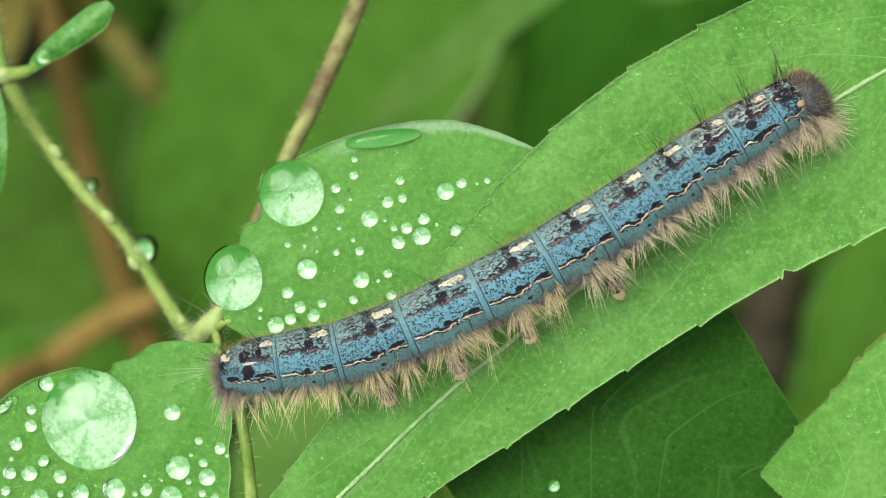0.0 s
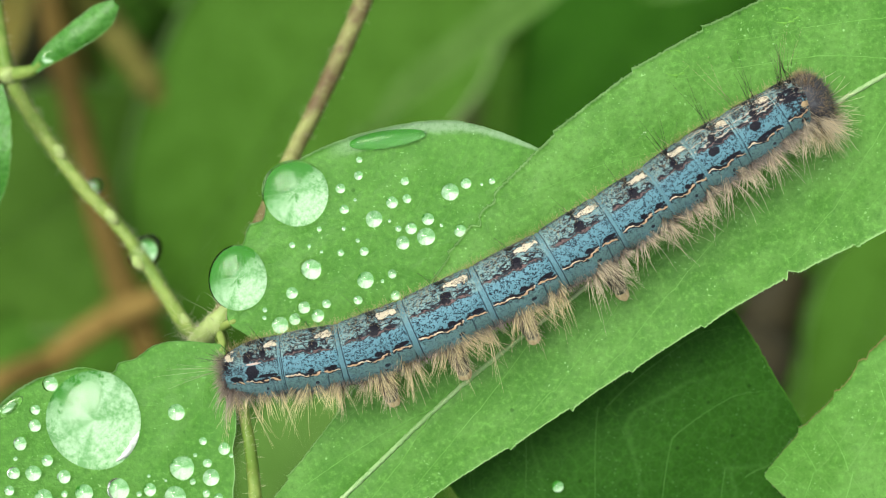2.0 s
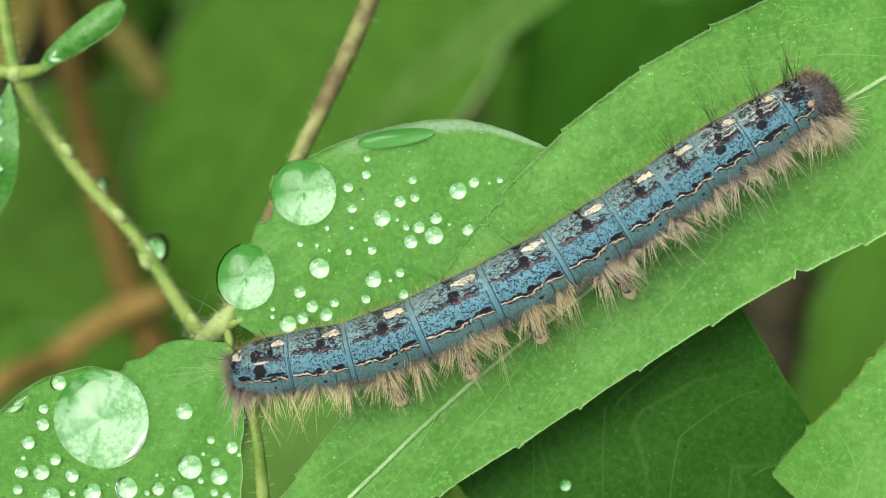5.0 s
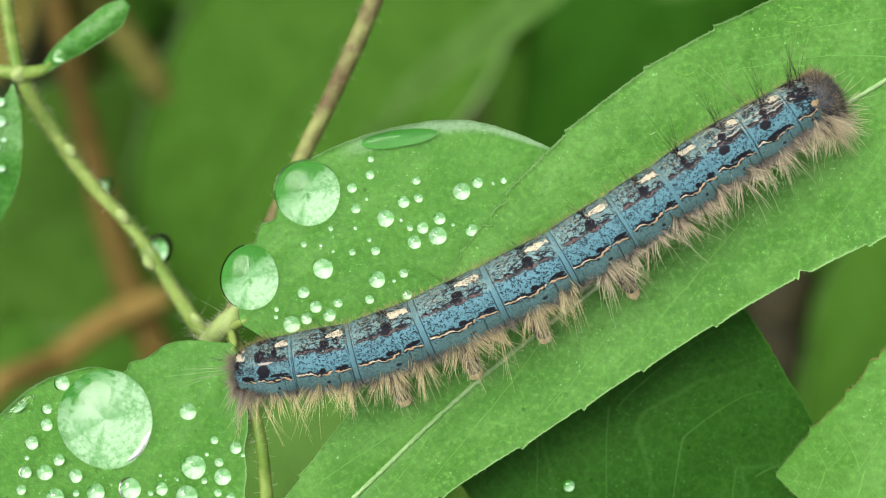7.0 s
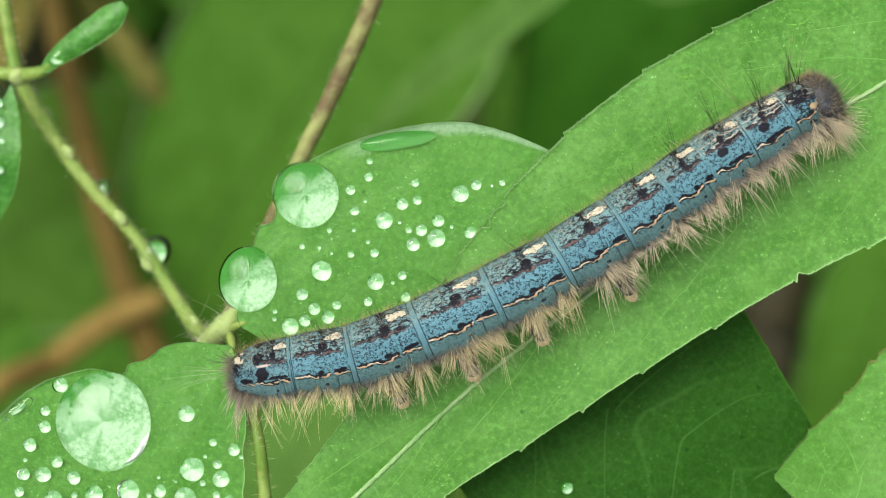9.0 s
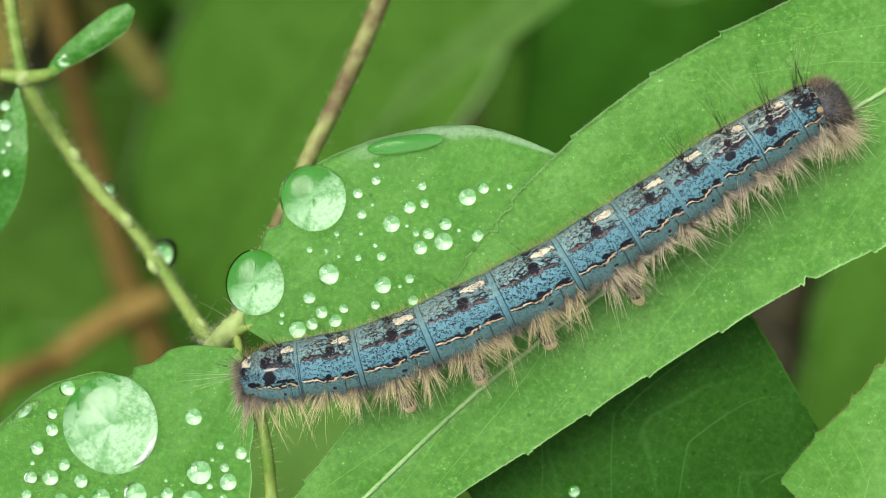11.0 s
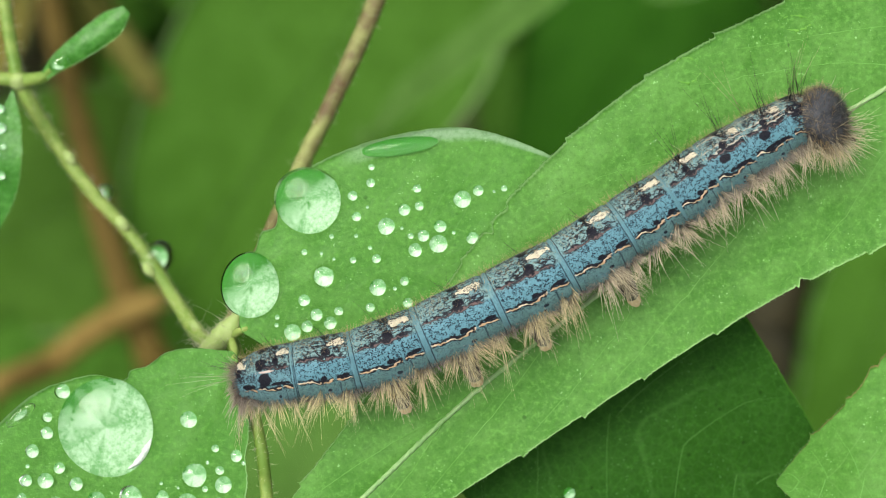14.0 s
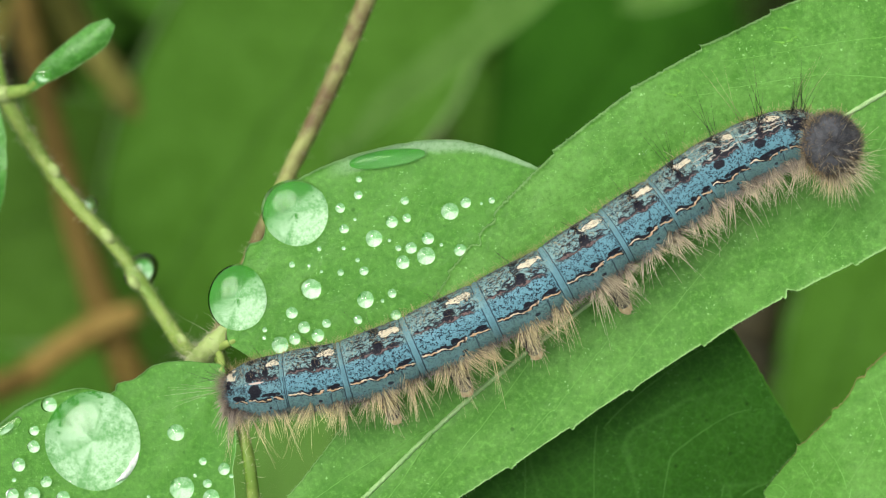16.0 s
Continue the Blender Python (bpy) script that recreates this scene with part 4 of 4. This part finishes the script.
def segment(x0, x1, seed, skin, name="segment"):
    n, m = 46, 96
    u = np.linspace(0, 1, n)
    if x0 < 400:
        u = u ** 1.8
    over = 3.0
    x = np.clip(x0 - over + u * (x1 - x0 + 2 * over), 383, 1449)
    p, t, nn, w = station(x)
    turn = np.linspace(-180, 180, m, endpoint=False)
    a = np.abs(turn)
    r = girth(x)[:, None] * np.ones(m)[None]
    puff = 1 - 0.035 * np.exp(-((u - 0.0) / 0.03) ** 2) - 0.035 * np.exp(-((u - 1.0) / 0.03) ** 2) - 0.045 * np.exp(-((u - 0.065) / 0.022) ** 2) - 0.045 * np.exp(-((u - 0.935) / 0.022) ** 2) + 0.03 * np.sin(np.pi * u)
    puff = puff - 0.02 * np.exp(-((u - 0.735) / 0.018) ** 2) * 1.0
    if x0 < 400:
        puff = 1 - 0.07 * np.exp(-((u - 1.0) / 0.05) ** 2)
    if x1 > 1390:
        puff = puff * np.sqrt(np.clip(1 - (np.clip(u - 0.55, 0, 1) / 0.455) ** 2, 0.01, 1))
    r = r * puff[:, None]
    # rows of small warts, and folds of the flank
    r = r * (1 + 0.045 * np.exp(-((u[:, None] - 0.50) / 0.07) ** 2 - ((a[None] - 17) / 6.5) ** 2))
    r = r * (1 + 0.06 * np.exp(-((u[:, None] - 0.45) / 0.25) ** 2 - ((a[None] - 112) / 13) ** 2))
    rng = np.random.default_rng(seed)
    r = r * (1 + 0.004 * rng.normal(size=r.shape))
    out = radial(nn[:, None], w[:, None], np.broadcast_to(turn, (n, m)))
    v = p[:, None] + out * r[..., None]
    uv = np.stack([np.repeat(u[:, None], m, 1), np.repeat(a[None] / 180, n, 0)], -1)
    f = grid_faces(n, m, True)
    c, _, _, _ = station(np.array([(x0 + x1) / 2]))
    vv, uu = v.reshape(-1, 3), uv.reshape(-1, 2)
    f.append(tuple(range(m))[::-1])
    f.append(tuple((n - 1) * m + k for k in range(m)))
    return solid(name, vv, f, skin, worm, uu, True, c[0])


def fringe(seg, x0, x1, count, seed, turn_mid=114.0, side=1, forward=0.0, longest=3.2, name="hair_tuft", mat=None, fans=(0.42, 0.86)):
    """The skirt of hair along a flank of one segment: two fans of clumped, curving hairs with long stray ones."""
    rng = np.random.default_rng(seed)
    clumps = max(10, count // 9)
    which = rng.random(clumps) < 0.60
    fan = np.where(which, fans[0], fans[1])
    cu = np.clip(fan + np.where(which, 0.115, 0.055) * rng.normal(size=clumps), 0.03, 1.0)
    lean = (cu - fan) * np.where(which, 4.5, 6.0) + forward + 0.16 * rng.normal(size=clumps)
    splay = 0.16 * rng.normal(size=(clumps, 3))
    sag = np.array([0.02, -0.20, -0.16]) + 0.09 * rng.normal(size=(clumps, 3))
    reach = np.clip(rng.gamma(8, 0.225, clumps), 0.6, longest)
    ct = turn_mid + 9 * rng.normal(size=clumps)
    k = rng.integers(0, clumps, count)
    stray = rng.random(count) < 0.10
    u = np.clip(cu[k] + 0.022 * rng.normal(size=count), 0.0, 1.0)
    x = np.clip(x0 + u * (x1 - x0), 388, 1445)
    p, t, n, w = station(x)
    turn = side * (ct[k] + 5 * rng.normal(size=count))
    out = radial(n, w, turn)
    root = p + out * (girth(x) * 0.97)[:, None]
    down = radial(n, w, np.full(count, side * 140.0))
    way = out * 0.62 + down * 0.30 + t * lean[k][:, None] + splay[k] + np.where(stray, 0.26, 0.09)[:, None] * rng.normal(size=(count, 3))
    way[:, 2] += 0.22
    way[:, 1] -= 0.24 if side > 0 else 0.0
    ln = reach[k] * rng.uniform(0.35, 1.05, count) * np.where(stray, 1.4, 1.0)
    v, f, uvs = hairs(root, way, np.minimum(ln, longest * 1.15) * 0.001, 0.000021, sag[k], rng, 6, 0.07)
    return solid(name, v, f, mat or FRINGE, seg, uvs, True, HOME[seg])


def bristles(seg, x, turn, count, seed, long=(2.0, 3.6), lean=0.0, spread=0.22, name="bristles", mat=None, radius=0.000021):
    rng = np.random.default_rng(seed)
    xs = x + 3 * rng.normal(size=count)
    p, t, n, w = station(xs)
    out = radial(n, w, turn + 4 * rng.normal(size=count))
    root = p + out * (girth(xs) * 1.0)[:, None]
    way = out + t * lean + spread * rng.normal(size=(count, 3))
    v, f, uvs = hairs(root, way, rng.uniform(*long, count) * 0.001, radius, (0, 0, 0), rng, 5, 0.06)
    return solid(name, v, f, mat or BRISTLE, seg, uvs, True, HOME[seg])


def flank_down(seg, x0, x1, count, seed):
    """Short soft grey-brown down where the flank meets the fringe."""
    rng = np.random.default_rng(seed)
    xs = np.clip(rng.uniform(x0, x1, count), 386, 1444)
    p, t, n, w = station(xs)
    turn = rng.uniform(97, 128, count)
    out = radial(n, w, turn)
    root = p + out * (girth(xs) * 1.0)[:, None]
    v, f, uvs = hairs(root, out + 0.4 * rng.normal(size=(count, 3)) - n * 0.3, rng.uniform(0.25, 0.85, count) * 0.001, 0.000013, (0, 0, 0), rng, 3, 0.15)
    return solid("flank_down", v, f, FLANK_DOWN, seg, uvs, True, HOME[seg])


def back_fuzz(seg, x0, x1, count, seed, turns=(-70, 25), mat=None, long=(0.2, 0.75), lean=0.0):
    """Fine golden down that rims the back."""
    rng = np.random.default_rng(seed)
    xs = rng.uniform(x0, x1, count)
    p, t, n, w = station(np.clip(xs, 385, 1446))
    turn = rng.uniform(*turns, count)
    out = radial(n, w, turn)
    root = p + out * (girth(xs) * 0.99)[:, None]
    v, f, uvs = hairs(root, out + t * lean + 0.35 * rng.normal(size=(count, 3)), rng.uniform(*long, count) * 0.001, 0.000009 if mat is None else 0.000012, (0, 0, 0), rng, 3, 0.1)
    return solid("back_down" if mat is None else "tail_down", v, f, mat or FUZZ, seg, uvs, True, HOME[seg])


def proleg(seg, x, seed, side=1, out=109):
    """A stumpy leg that bends from the flank to the leaf, with a pale hooked foot."""
    p, t, n, w = station(np.array([x]))
    g = girth(x)
    hip = p[0] + radial(n, w, np.array([side * 132.0]))[0] * g * 0.75
    if side > 0:
        foot = p[0] + n[0] * (-out * UNIT)
    else:
        foot = p[0] + n[0] * (-40 * UNIT)
    foot[2] = 0.00042
    mid = (hip + foot) / 2 + radial(n, w, np.array([side * 120.0]))[0] * 0.00025
    line = curve([hip, mid, foot + (foot - mid) * 0.02], 12)
    v, f, u = tube(line[:10], [0.0009, 0.00075, 0.0006, 0.00048], 14, 0.03, seed)
    leg = solid("proleg", v, f, LEG_SKIN, seg, u, True, HOME[seg])
    HOME[leg] = HOME[seg]
    tip = curve([line[7], line[10], foot, foot + [0, -0.0001, -0.00036]], 10)
    v, f, u = tube(tip, [0.0004, 0.00042, 0.00045, 0.00047, 0.00034], 16, 0.08, seed + 1)
    rng = np.random.default_rng(seed + 9)
    k = 150 if side > 0 else 24
    pick = line[rng.integers(0, 6, k)]
    way = radial(np.repeat(n, k, 0), np.repeat(w, k, 0), np.full(k, side * 105.0)) + 0.55 * rng.normal(size=(k, 3)) - n * 0.9
    hv, hf, hu = hairs(pick + unit(way) * 0.0005, way, rng.uniform(0.5, 1.5, k) * 0.001, 0.000017, (0, 0, 0), rng, 4, 0.1)
    solid("leg_hair", hv, hf, FRINGE, seg, hu, True, HOME[seg])
    cap = solid("foot", v, f, FOOT, seg, u, True, HOME[seg], label="pale tan foot pad")
    return leg


BOUNDS = [(387, 432), (432, 494), (494, 598), (598, 720), (720, 850), (850, 970), (970, 1076), (1076, 1160), (1160, 1227), (1227, 1297), (1297, 1372), (1372, 1426)]
SEGS = []
for i, (xa, xb) in enumerate(BOUNDS):
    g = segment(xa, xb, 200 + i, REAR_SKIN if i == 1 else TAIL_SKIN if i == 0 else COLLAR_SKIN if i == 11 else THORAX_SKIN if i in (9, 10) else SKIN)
    SEGS.append(g)
    wide = xb - xa
    fringe(g, xa, xb, int((90 + 2.1 * wide) if i > 1 else 50 + 1.3 * wide), 300 + i, forward=0.30 if i > 6 else -0.2 if i == 0 else 0.12 if i > 3 else 0.0, longest=3.2 if i < 7 else 2.9, mat=FRINGE if i > 5 else GOLD_FRINGE)
    fringe(g, xa, xb, int(20 + 0.5 * wide), 330 + i, side=-1)
    back_fuzz(g, xa, xb, int(wide * 3.4), 360 + i)
    flank_down(g, xa, xb, int(wide * 4), 450 + i)
    sx = xa + (0.56 if i < 8 else 0.62) * wide
    bristles(g, sx, 14, 1 if i < 8 else 2, 390 + i, (1.3, 2.4) if i < 8 else (2.2, 3.6), lean=-0.35 if i < 7 else 0.0)
    bristles(g, sx, -8, 3 if i < 8 else 7, 420 + i, (1.4, 2.6) if i < 8 else (2.6, 4.6), lean=-0.45 if i < 7 else 0.1, spread=0.18)
for k, x, out in ((3, 651, 106), (4, 770, 111), (5, 892, 106), (6, 1037, 116)):
    proleg(SEGS[k], x, 500 + k, 1, out)
    proleg(SEGS[k], x, 520 + k, -1)

bristles(SEGS[10], 1318, -4, 3, 615, (4.6, 6.6), lean=-0.25, spread=0.12, name="long_hair", mat=LONG_HAIR, radius=0.000016)
bristles(SEGS[11], 1392, -14, 4, 616, (3.0, 4.6), lean=0.75, spread=0.25, name="long_hair", mat=LONG_HAIR, radius=0.000016)
# tail tuft
bristles(SEGS[0], 392, -10, 7, 601, (1.4, 2.8), lean=-1.8, spread=0.4)
bristles(SEGS[0], 393, 30, 7, 611, (3.0, 6.0), lean=-1.9, spread=0.45, name="long_hair", mat=DOWN, radius=0.000013)
fringe(SEGS[0], 386, 412, 170, 602, turn_mid=106, forward=-0.15, longest=2.2, name="tail_hair", mat=TAIL_DOWN)
flank_down(SEGS[0], 386, 432, 260, 612)
back_fuzz(SEGS[0], 384, 400, 520, 613, (-20, 125), TAIL_DOWN, (0.3, 1.0), -0.9)
for k, x0, x1, c in ((9, 1207, 1268, 200), (10, 1268, 1335, 420), (11, 1335, 1440, 800)):
    flank_down(SEGS[k], x0, x1, c, 620 + k)
fringe(SEGS[11], 1385, 1440, 200, 603, turn_mid=105, forward=0.7, name="collar_hair")


def make_head():
    """A dark downy capsule, broad across and shallow from neck to face, of two lobes, with a rim of golden hair."""
    p, t, n, w = station(np.array([1424.0]))
    c = lay(1428, 181, 2.7)
    span = np.array([35, 54, 53]) * UNIT
    axes = np.stack([t[0], n[0], w[0]])          # towards the face, across, towards the crown
    th = np.linspace(0.02, np.pi - 0.02, 34)
    ph = np.linspace(0, 2 * np.pi, 56, endpoint=False)
    T, P = np.meshgrid(th, ph, indexing="ij")
    d = np.stack([np.sin(T) * np.cos(P), np.sin(T) * np.sin(P), np.cos(T)], -1)
    # the lobes meet in a shallow groove down the middle of the face, turned with the rolled body
    lean = math.radians(LEAN)
    across = d[..., 1] * math.cos(lean) - d[..., 2] * math.sin(lean)
    cleft = 1 - 0.06 * np.exp(-(across / 0.09) ** 2) * np.clip(d[..., 0] + 0.4, 0, 1)
    r = cleft * (1 + 0.008 * np.random.default_rng(4).normal(size=T.shape))
    v = (d * r[..., None] * span).reshape(-1, 3) @ axes
    ob = solid("head", v + c, grid_faces(34, 56, True), HEAD_SKIN, worm, None, True, c, label="dark grey downy head")
    rng = np.random.default_rng(77)

    def down(count, spread, push, lengths, radius, mat, name, bend, label=""):
        way = unit(rng.normal(size=(count, 3)) * spread + push)
        root = c + (way * span * 0.99) @ axes
        out = unit(way / span) @ axes
        hv, hf, hu = hairs(root, out + bend * rng.normal(size=(count, 3)), rng.uniform(*lengths, count) * 0.001, radius, (0, 0, -0.05), rng, 4, 0.12)
        return solid(name, hv, hf, mat, ob, hu, True, c, label=label)

    down(3600, (1, 1, 1), (0.2, 0, 0), (0.15, 0.65), 0.000011, GREY_DOWN, "head_down", 0.9)
    down(1000, (0.38, 1, 0.9), (0.12, 0, 0.15), (0.25, 0.8), 0.000010, FUZZ, "golden_rim", 0.35, "short golden fuzz")
    down(170, (0.8, 0.7, 0.5), (0.9, -1.4, -0.5), (0.8, 2.5), 0.000019, FRINGE, "face_hair", 0.3, "long pale hairs round the face")
    down(170, (0.45, 0.55, 0.5), (-0.1, -1.5, -0.1), (0.9, 2.2), 0.000022, GOLD_FRINGE, "cheek_hair", 0.35, "golden hairs on the cheek")
    # jaws and feelers below the face
    for sgn in (-1, 1):
        a0 = c + np.array([0.62, -0.62 + 0.22 * sgn, -0.40]) * span @ axes
        a1 = a0 + np.array([0.0004, -0.0003, -0.0002]) @ axes
        v, f, u = tube(curve([a0, (a0 + a1) / 2, a1], 8), [0.00018, 0.00017, 0.00008], 10, 0.05, 81 + sgn)
        solid("jaw", v, f, JAW, ob, u, True, c, label="brown mouthpart")
    return ob


HEAD = make_head()
bristles(SEGS[11], 1390, -6, 8, 610, (2.4, 4.0), lean=0.35, spread=0.22)


def collar_ruff():
    """A ruff of short grey-brown hair that hides the joint of collar and head."""
    rng = np.random.default_rng(640)
    k = 700
    xs = rng.uniform(1392, 1424, k)
    p, t, n, w = station(xs)
    out = radial(n, w, rng.uniform(-100, 110, k))
    root = p + out * (girth(xs) * np.interp(xs, [1392, 1424], [0.93, 0.62]))[:, None]
    v, f, uvs = hairs(root, out * 0.7 + t * 0.6 + 0.45 * rng.normal(size=(k, 3)), rng.uniform(0.25, 0.75, k) * 0.001, 0.000012, (0, 0, 0), rng, 3, 0.12)
    return solid("collar_ruff", v, f, FLANK_DOWN, SEGS[11], uvs, True, HOME[SEGS[11]])


collar_ruff()


# ---- plants behind ----------------------------------------------------------------
def far_leaf(points, left, right, mat, label, seed):
    """A leaf of the plants behind, on a stalk that goes down to the soil."""
    leaf("far_leaf", points, left, right, mat, label, n=50, m=12, rib_radius=(0.5, 0.3), rib_mat=mat, rough_edge=0.0, seed=seed, thick=0.3)
    x, y, h = points[0]
    stem("leaf_stalk", [points[1], (x, y, h - 4), (x, y + 40, h - 40), soil_below(x, y, h, 0.05)], (0.5, 0.7, 0.9, 1.0), mat, "green stalk of a leaf behind", n=40, sides=8, seed=seed)


SOFT = "soft green leaf of the plants behind"
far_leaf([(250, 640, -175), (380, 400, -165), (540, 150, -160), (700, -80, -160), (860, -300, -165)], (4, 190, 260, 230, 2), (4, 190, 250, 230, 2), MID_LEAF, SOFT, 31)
far_leaf([(640, 260, -126), (715, 165, -122), (830, 75, -120), (960, -25, -120), (1150, -170, -122)], (2, 26, 32, 34, 2), (2, 24, 30, 32, 2), PALE_LEAF, "narrow pale green leaf of the plants behind", 32)
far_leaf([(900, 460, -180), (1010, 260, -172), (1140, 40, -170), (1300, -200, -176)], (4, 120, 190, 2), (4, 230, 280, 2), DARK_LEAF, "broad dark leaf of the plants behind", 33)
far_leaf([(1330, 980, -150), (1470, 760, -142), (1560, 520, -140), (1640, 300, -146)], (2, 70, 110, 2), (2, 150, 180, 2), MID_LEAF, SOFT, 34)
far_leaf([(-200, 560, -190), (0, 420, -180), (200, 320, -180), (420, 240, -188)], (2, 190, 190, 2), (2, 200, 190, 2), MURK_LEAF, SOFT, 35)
far_leaf([(430, 1020, -150), (490, 880, -144), (545, 740, -144), (600, 560, -150)], (2, 90, 90, 2), (2, 90, 90, 2), PALE_LEAF, SOFT, 36)
far_leaf([(-150, 1000, -190), (20, 820, -182), (200, 640, -182), (380, 480, -188)], (2, 170, 180, 2), (2, 170, 170, 2), FAR_LEAF, SOFT, 37)


def far_stem(points, radii, mat, label, seed):
    """An old dry stem with swollen nodes that leans up from the soil."""
    pts = list(points)
    pts.append(soil_below(*points[-1], 0.03))
    thing = tagged(holder("old_stem", lay(*pts[-1])), label, "stem")
    stem("stalk", pts, radii, mat, "", n=60, sides=10, knobs=0.05, seed=seed, parent=thing)
    for k in (1, 2):
        a, b, c = (np.array(points[k + s], float) for s in (-1, 0, 1)) if k + 1 < len(points) else (np.array(q, float) for q in (points[k - 1], points[k], pts[k + 1]))
        stem("node", [b + (a - b) * 0.06, b, b + (c - b) * 0.06], (radii[k] * 0.9, radii[k] * 1.25, radii[k] * 0.9), mat, "", n=10, sides=10, knobs=0.05, seed=seed + 5, parent=thing)
    return thing


far_leaf([(1500, -420, -160), (1400, -250, -152), (1290, -110, -150), (1190, -34, -150), (1130, -8, -152)], (2, 60, 60, 32, 2), (2, 60, 60, 32, 2), PALE_LEAF, "pale green leaf tip of the plants behind", 39)
far_leaf([(-260, 300, -150), (-130, 160, -142), (-20, 60, -140), (60, -20, -146)], (2, 60, 60, 2), (2, 60, 60, 2), DRY_LEAF, "dry olive leaf of the plants behind", 38)
far_stem([(50, -220, -160), (90, 20, -160), (140, 240, -160), (200, 460, -160), (262, 620, -160), (340, 820, -162)], (1.7, 1.9, 2.0, 2.3, 2.6, 2.7, 2.7), DEAD_STEM, "dry reddish brown old stem", 41)
far_stem([(335, 256, -168), (258, 142, -162), (192, 50, -160), (110, -60, -162)], (0.6, 2.3, 2.4, 2.3, 2.3), OLIVE_STEM, "dry olive tan old stem", 42)
far_stem([(285, 528, -156), (195, 566, -156), (100, 634, -156), (-40, 780, -160)], (1.8, 2.1, 2.0, 2.0, 2.1), TAN_STEM, "dry tan old stem", 43)
# added to fill a dark brown patch behind the leaves
far_stem([(1385, 470, -150), (1352, 600, -150), (1310, 740, -154)], (4.2, 4.6, 4.6, 4.4), MURK_STEM, "thick dark brown stem filling a dark patch behind", 44)


# ---- what moves ---------------------------------------------------------------------
def shift(dx, dy):
    """A move on the plan, in plan units, at the body's height."""
    k = 1 - BODY_H / REACH
    return Matrix.Translation((dx * UNIT * k, -dy * UNIT * k, 0))


def spin(degrees):
    """A clockwise turn on the plan, about the origin."""
    return Matrix.Rotation(radians(-degrees), 4, "Z")


def motions():
    base = BASIS @ Matrix.Translation(Vector(HOME[worm]))
    walk(worm, [(0.0, base), (16.0, base)])
    # how far the body has crept on the plan at five places along it: seconds, then (right, down) at each
    places = (440, 830, 1180, 1318, 1386)
    creep = ((0.0, (0, 0, 0, 0, 0), (0, 0, 0, 0, 0)),
             (2.0, (-1, -1, -2, -2, -2), (0.2, 0, 0, 0, -1)),
             (4.0, (-1.5, -1.5, -3.5, -3.8, -4), (0.5, 0.3, -0.2, 0, 0)),
             (8.0, (-2, -2.5, -4.5, -5.5, -5.5), (1, -0.5, -2, -1.2, -2)),
             (11.5, (-2.2, -3, -5, -6, -6.5), (1.5, 0, -2, -2, -2)),
             (13.0, (-1.7, -2.5, -3.5, -7, -9.5), (0.5, -1, -3, -0.3, 7)),
             (14.5, (-2, -2.5, -2.5, -7.5, -13), (0.5, -1.5, -3.5, 0.5, 14)),
             (15.0, (-2.3, -3, -1.5, -9, -15), (-0.5, -1.2, -4, 0.3, 18)),
             (15.5, (-1.5, -1, 4, -0.5, -7.5), (-0.5, -3.5, -7, -0.3, 22)),
             (16.0, (1, 1.5, 7, 5, 8), (-1.5, -5, -13, -9, 19)))
    turns = {8: (0, 0, 0, 0, 0, 0, 0, 0, 0, 0.5), 9: (0, 0, 0, 0, 0, 0.5, 1, 1, 2, 3), 10: (0, 0, 0, 0, 0, 2, 4, 5, 7, 9), 11: (0, 0, 0, 0, 0, 5, 10, 12, 16, 20)}
    for k, seg in enumerate(SEGS):
        mid = sum(BOUNDS[k]) / 2
        rows = []
        for i, (t, right, down) in enumerate(creep):
            m = shift(float(np.interp(mid, places, right)), float(np.interp(mid, places, down)))
            rows.append((t, m @ Matrix.Translation(Vector(HOME[seg] - HOME[worm])) @ spin(turns.get(k, (0,) * 10)[i])))
        walk(seg, rows)
    # the head turns up from the leaf to face outwards: seconds, right, down, tilt, turn on the plan
    _, t_ax, n_ax, _ = station(np.array([1424.0]))
    hinge = Vector(n_ax[0])
    walk(HEAD, [(t, shift(dx, dy) @ Matrix.Translation(Vector(HOME[HEAD] - HOME[worm]) + Vector((0, 0, -tilt * 0.00003))) @ spin(turn) @ Matrix.Rotation(radians(tilt), 4, hinge)) for t, dx, dy, tilt, turn in (
        (0.0, 0, 0, 0, 0), (4.0, -4, 0, 1, 0), (9.0, -5, -2, 3, 0), (11.5, -5, 1, -8, 0), (12.5, -6, 5, -16, 3), (13.0, -6, 8, -22, 4), (13.5, -6, 11, -30, 6), (14.0, -6, 15, -38, 8),
        (14.5, -8, 18, -47, 10), (15.0, -9, 22, -56, 13), (15.5, 4, 33, -66, 18), (16.0, 25, 42, -74, 24))])


motions()
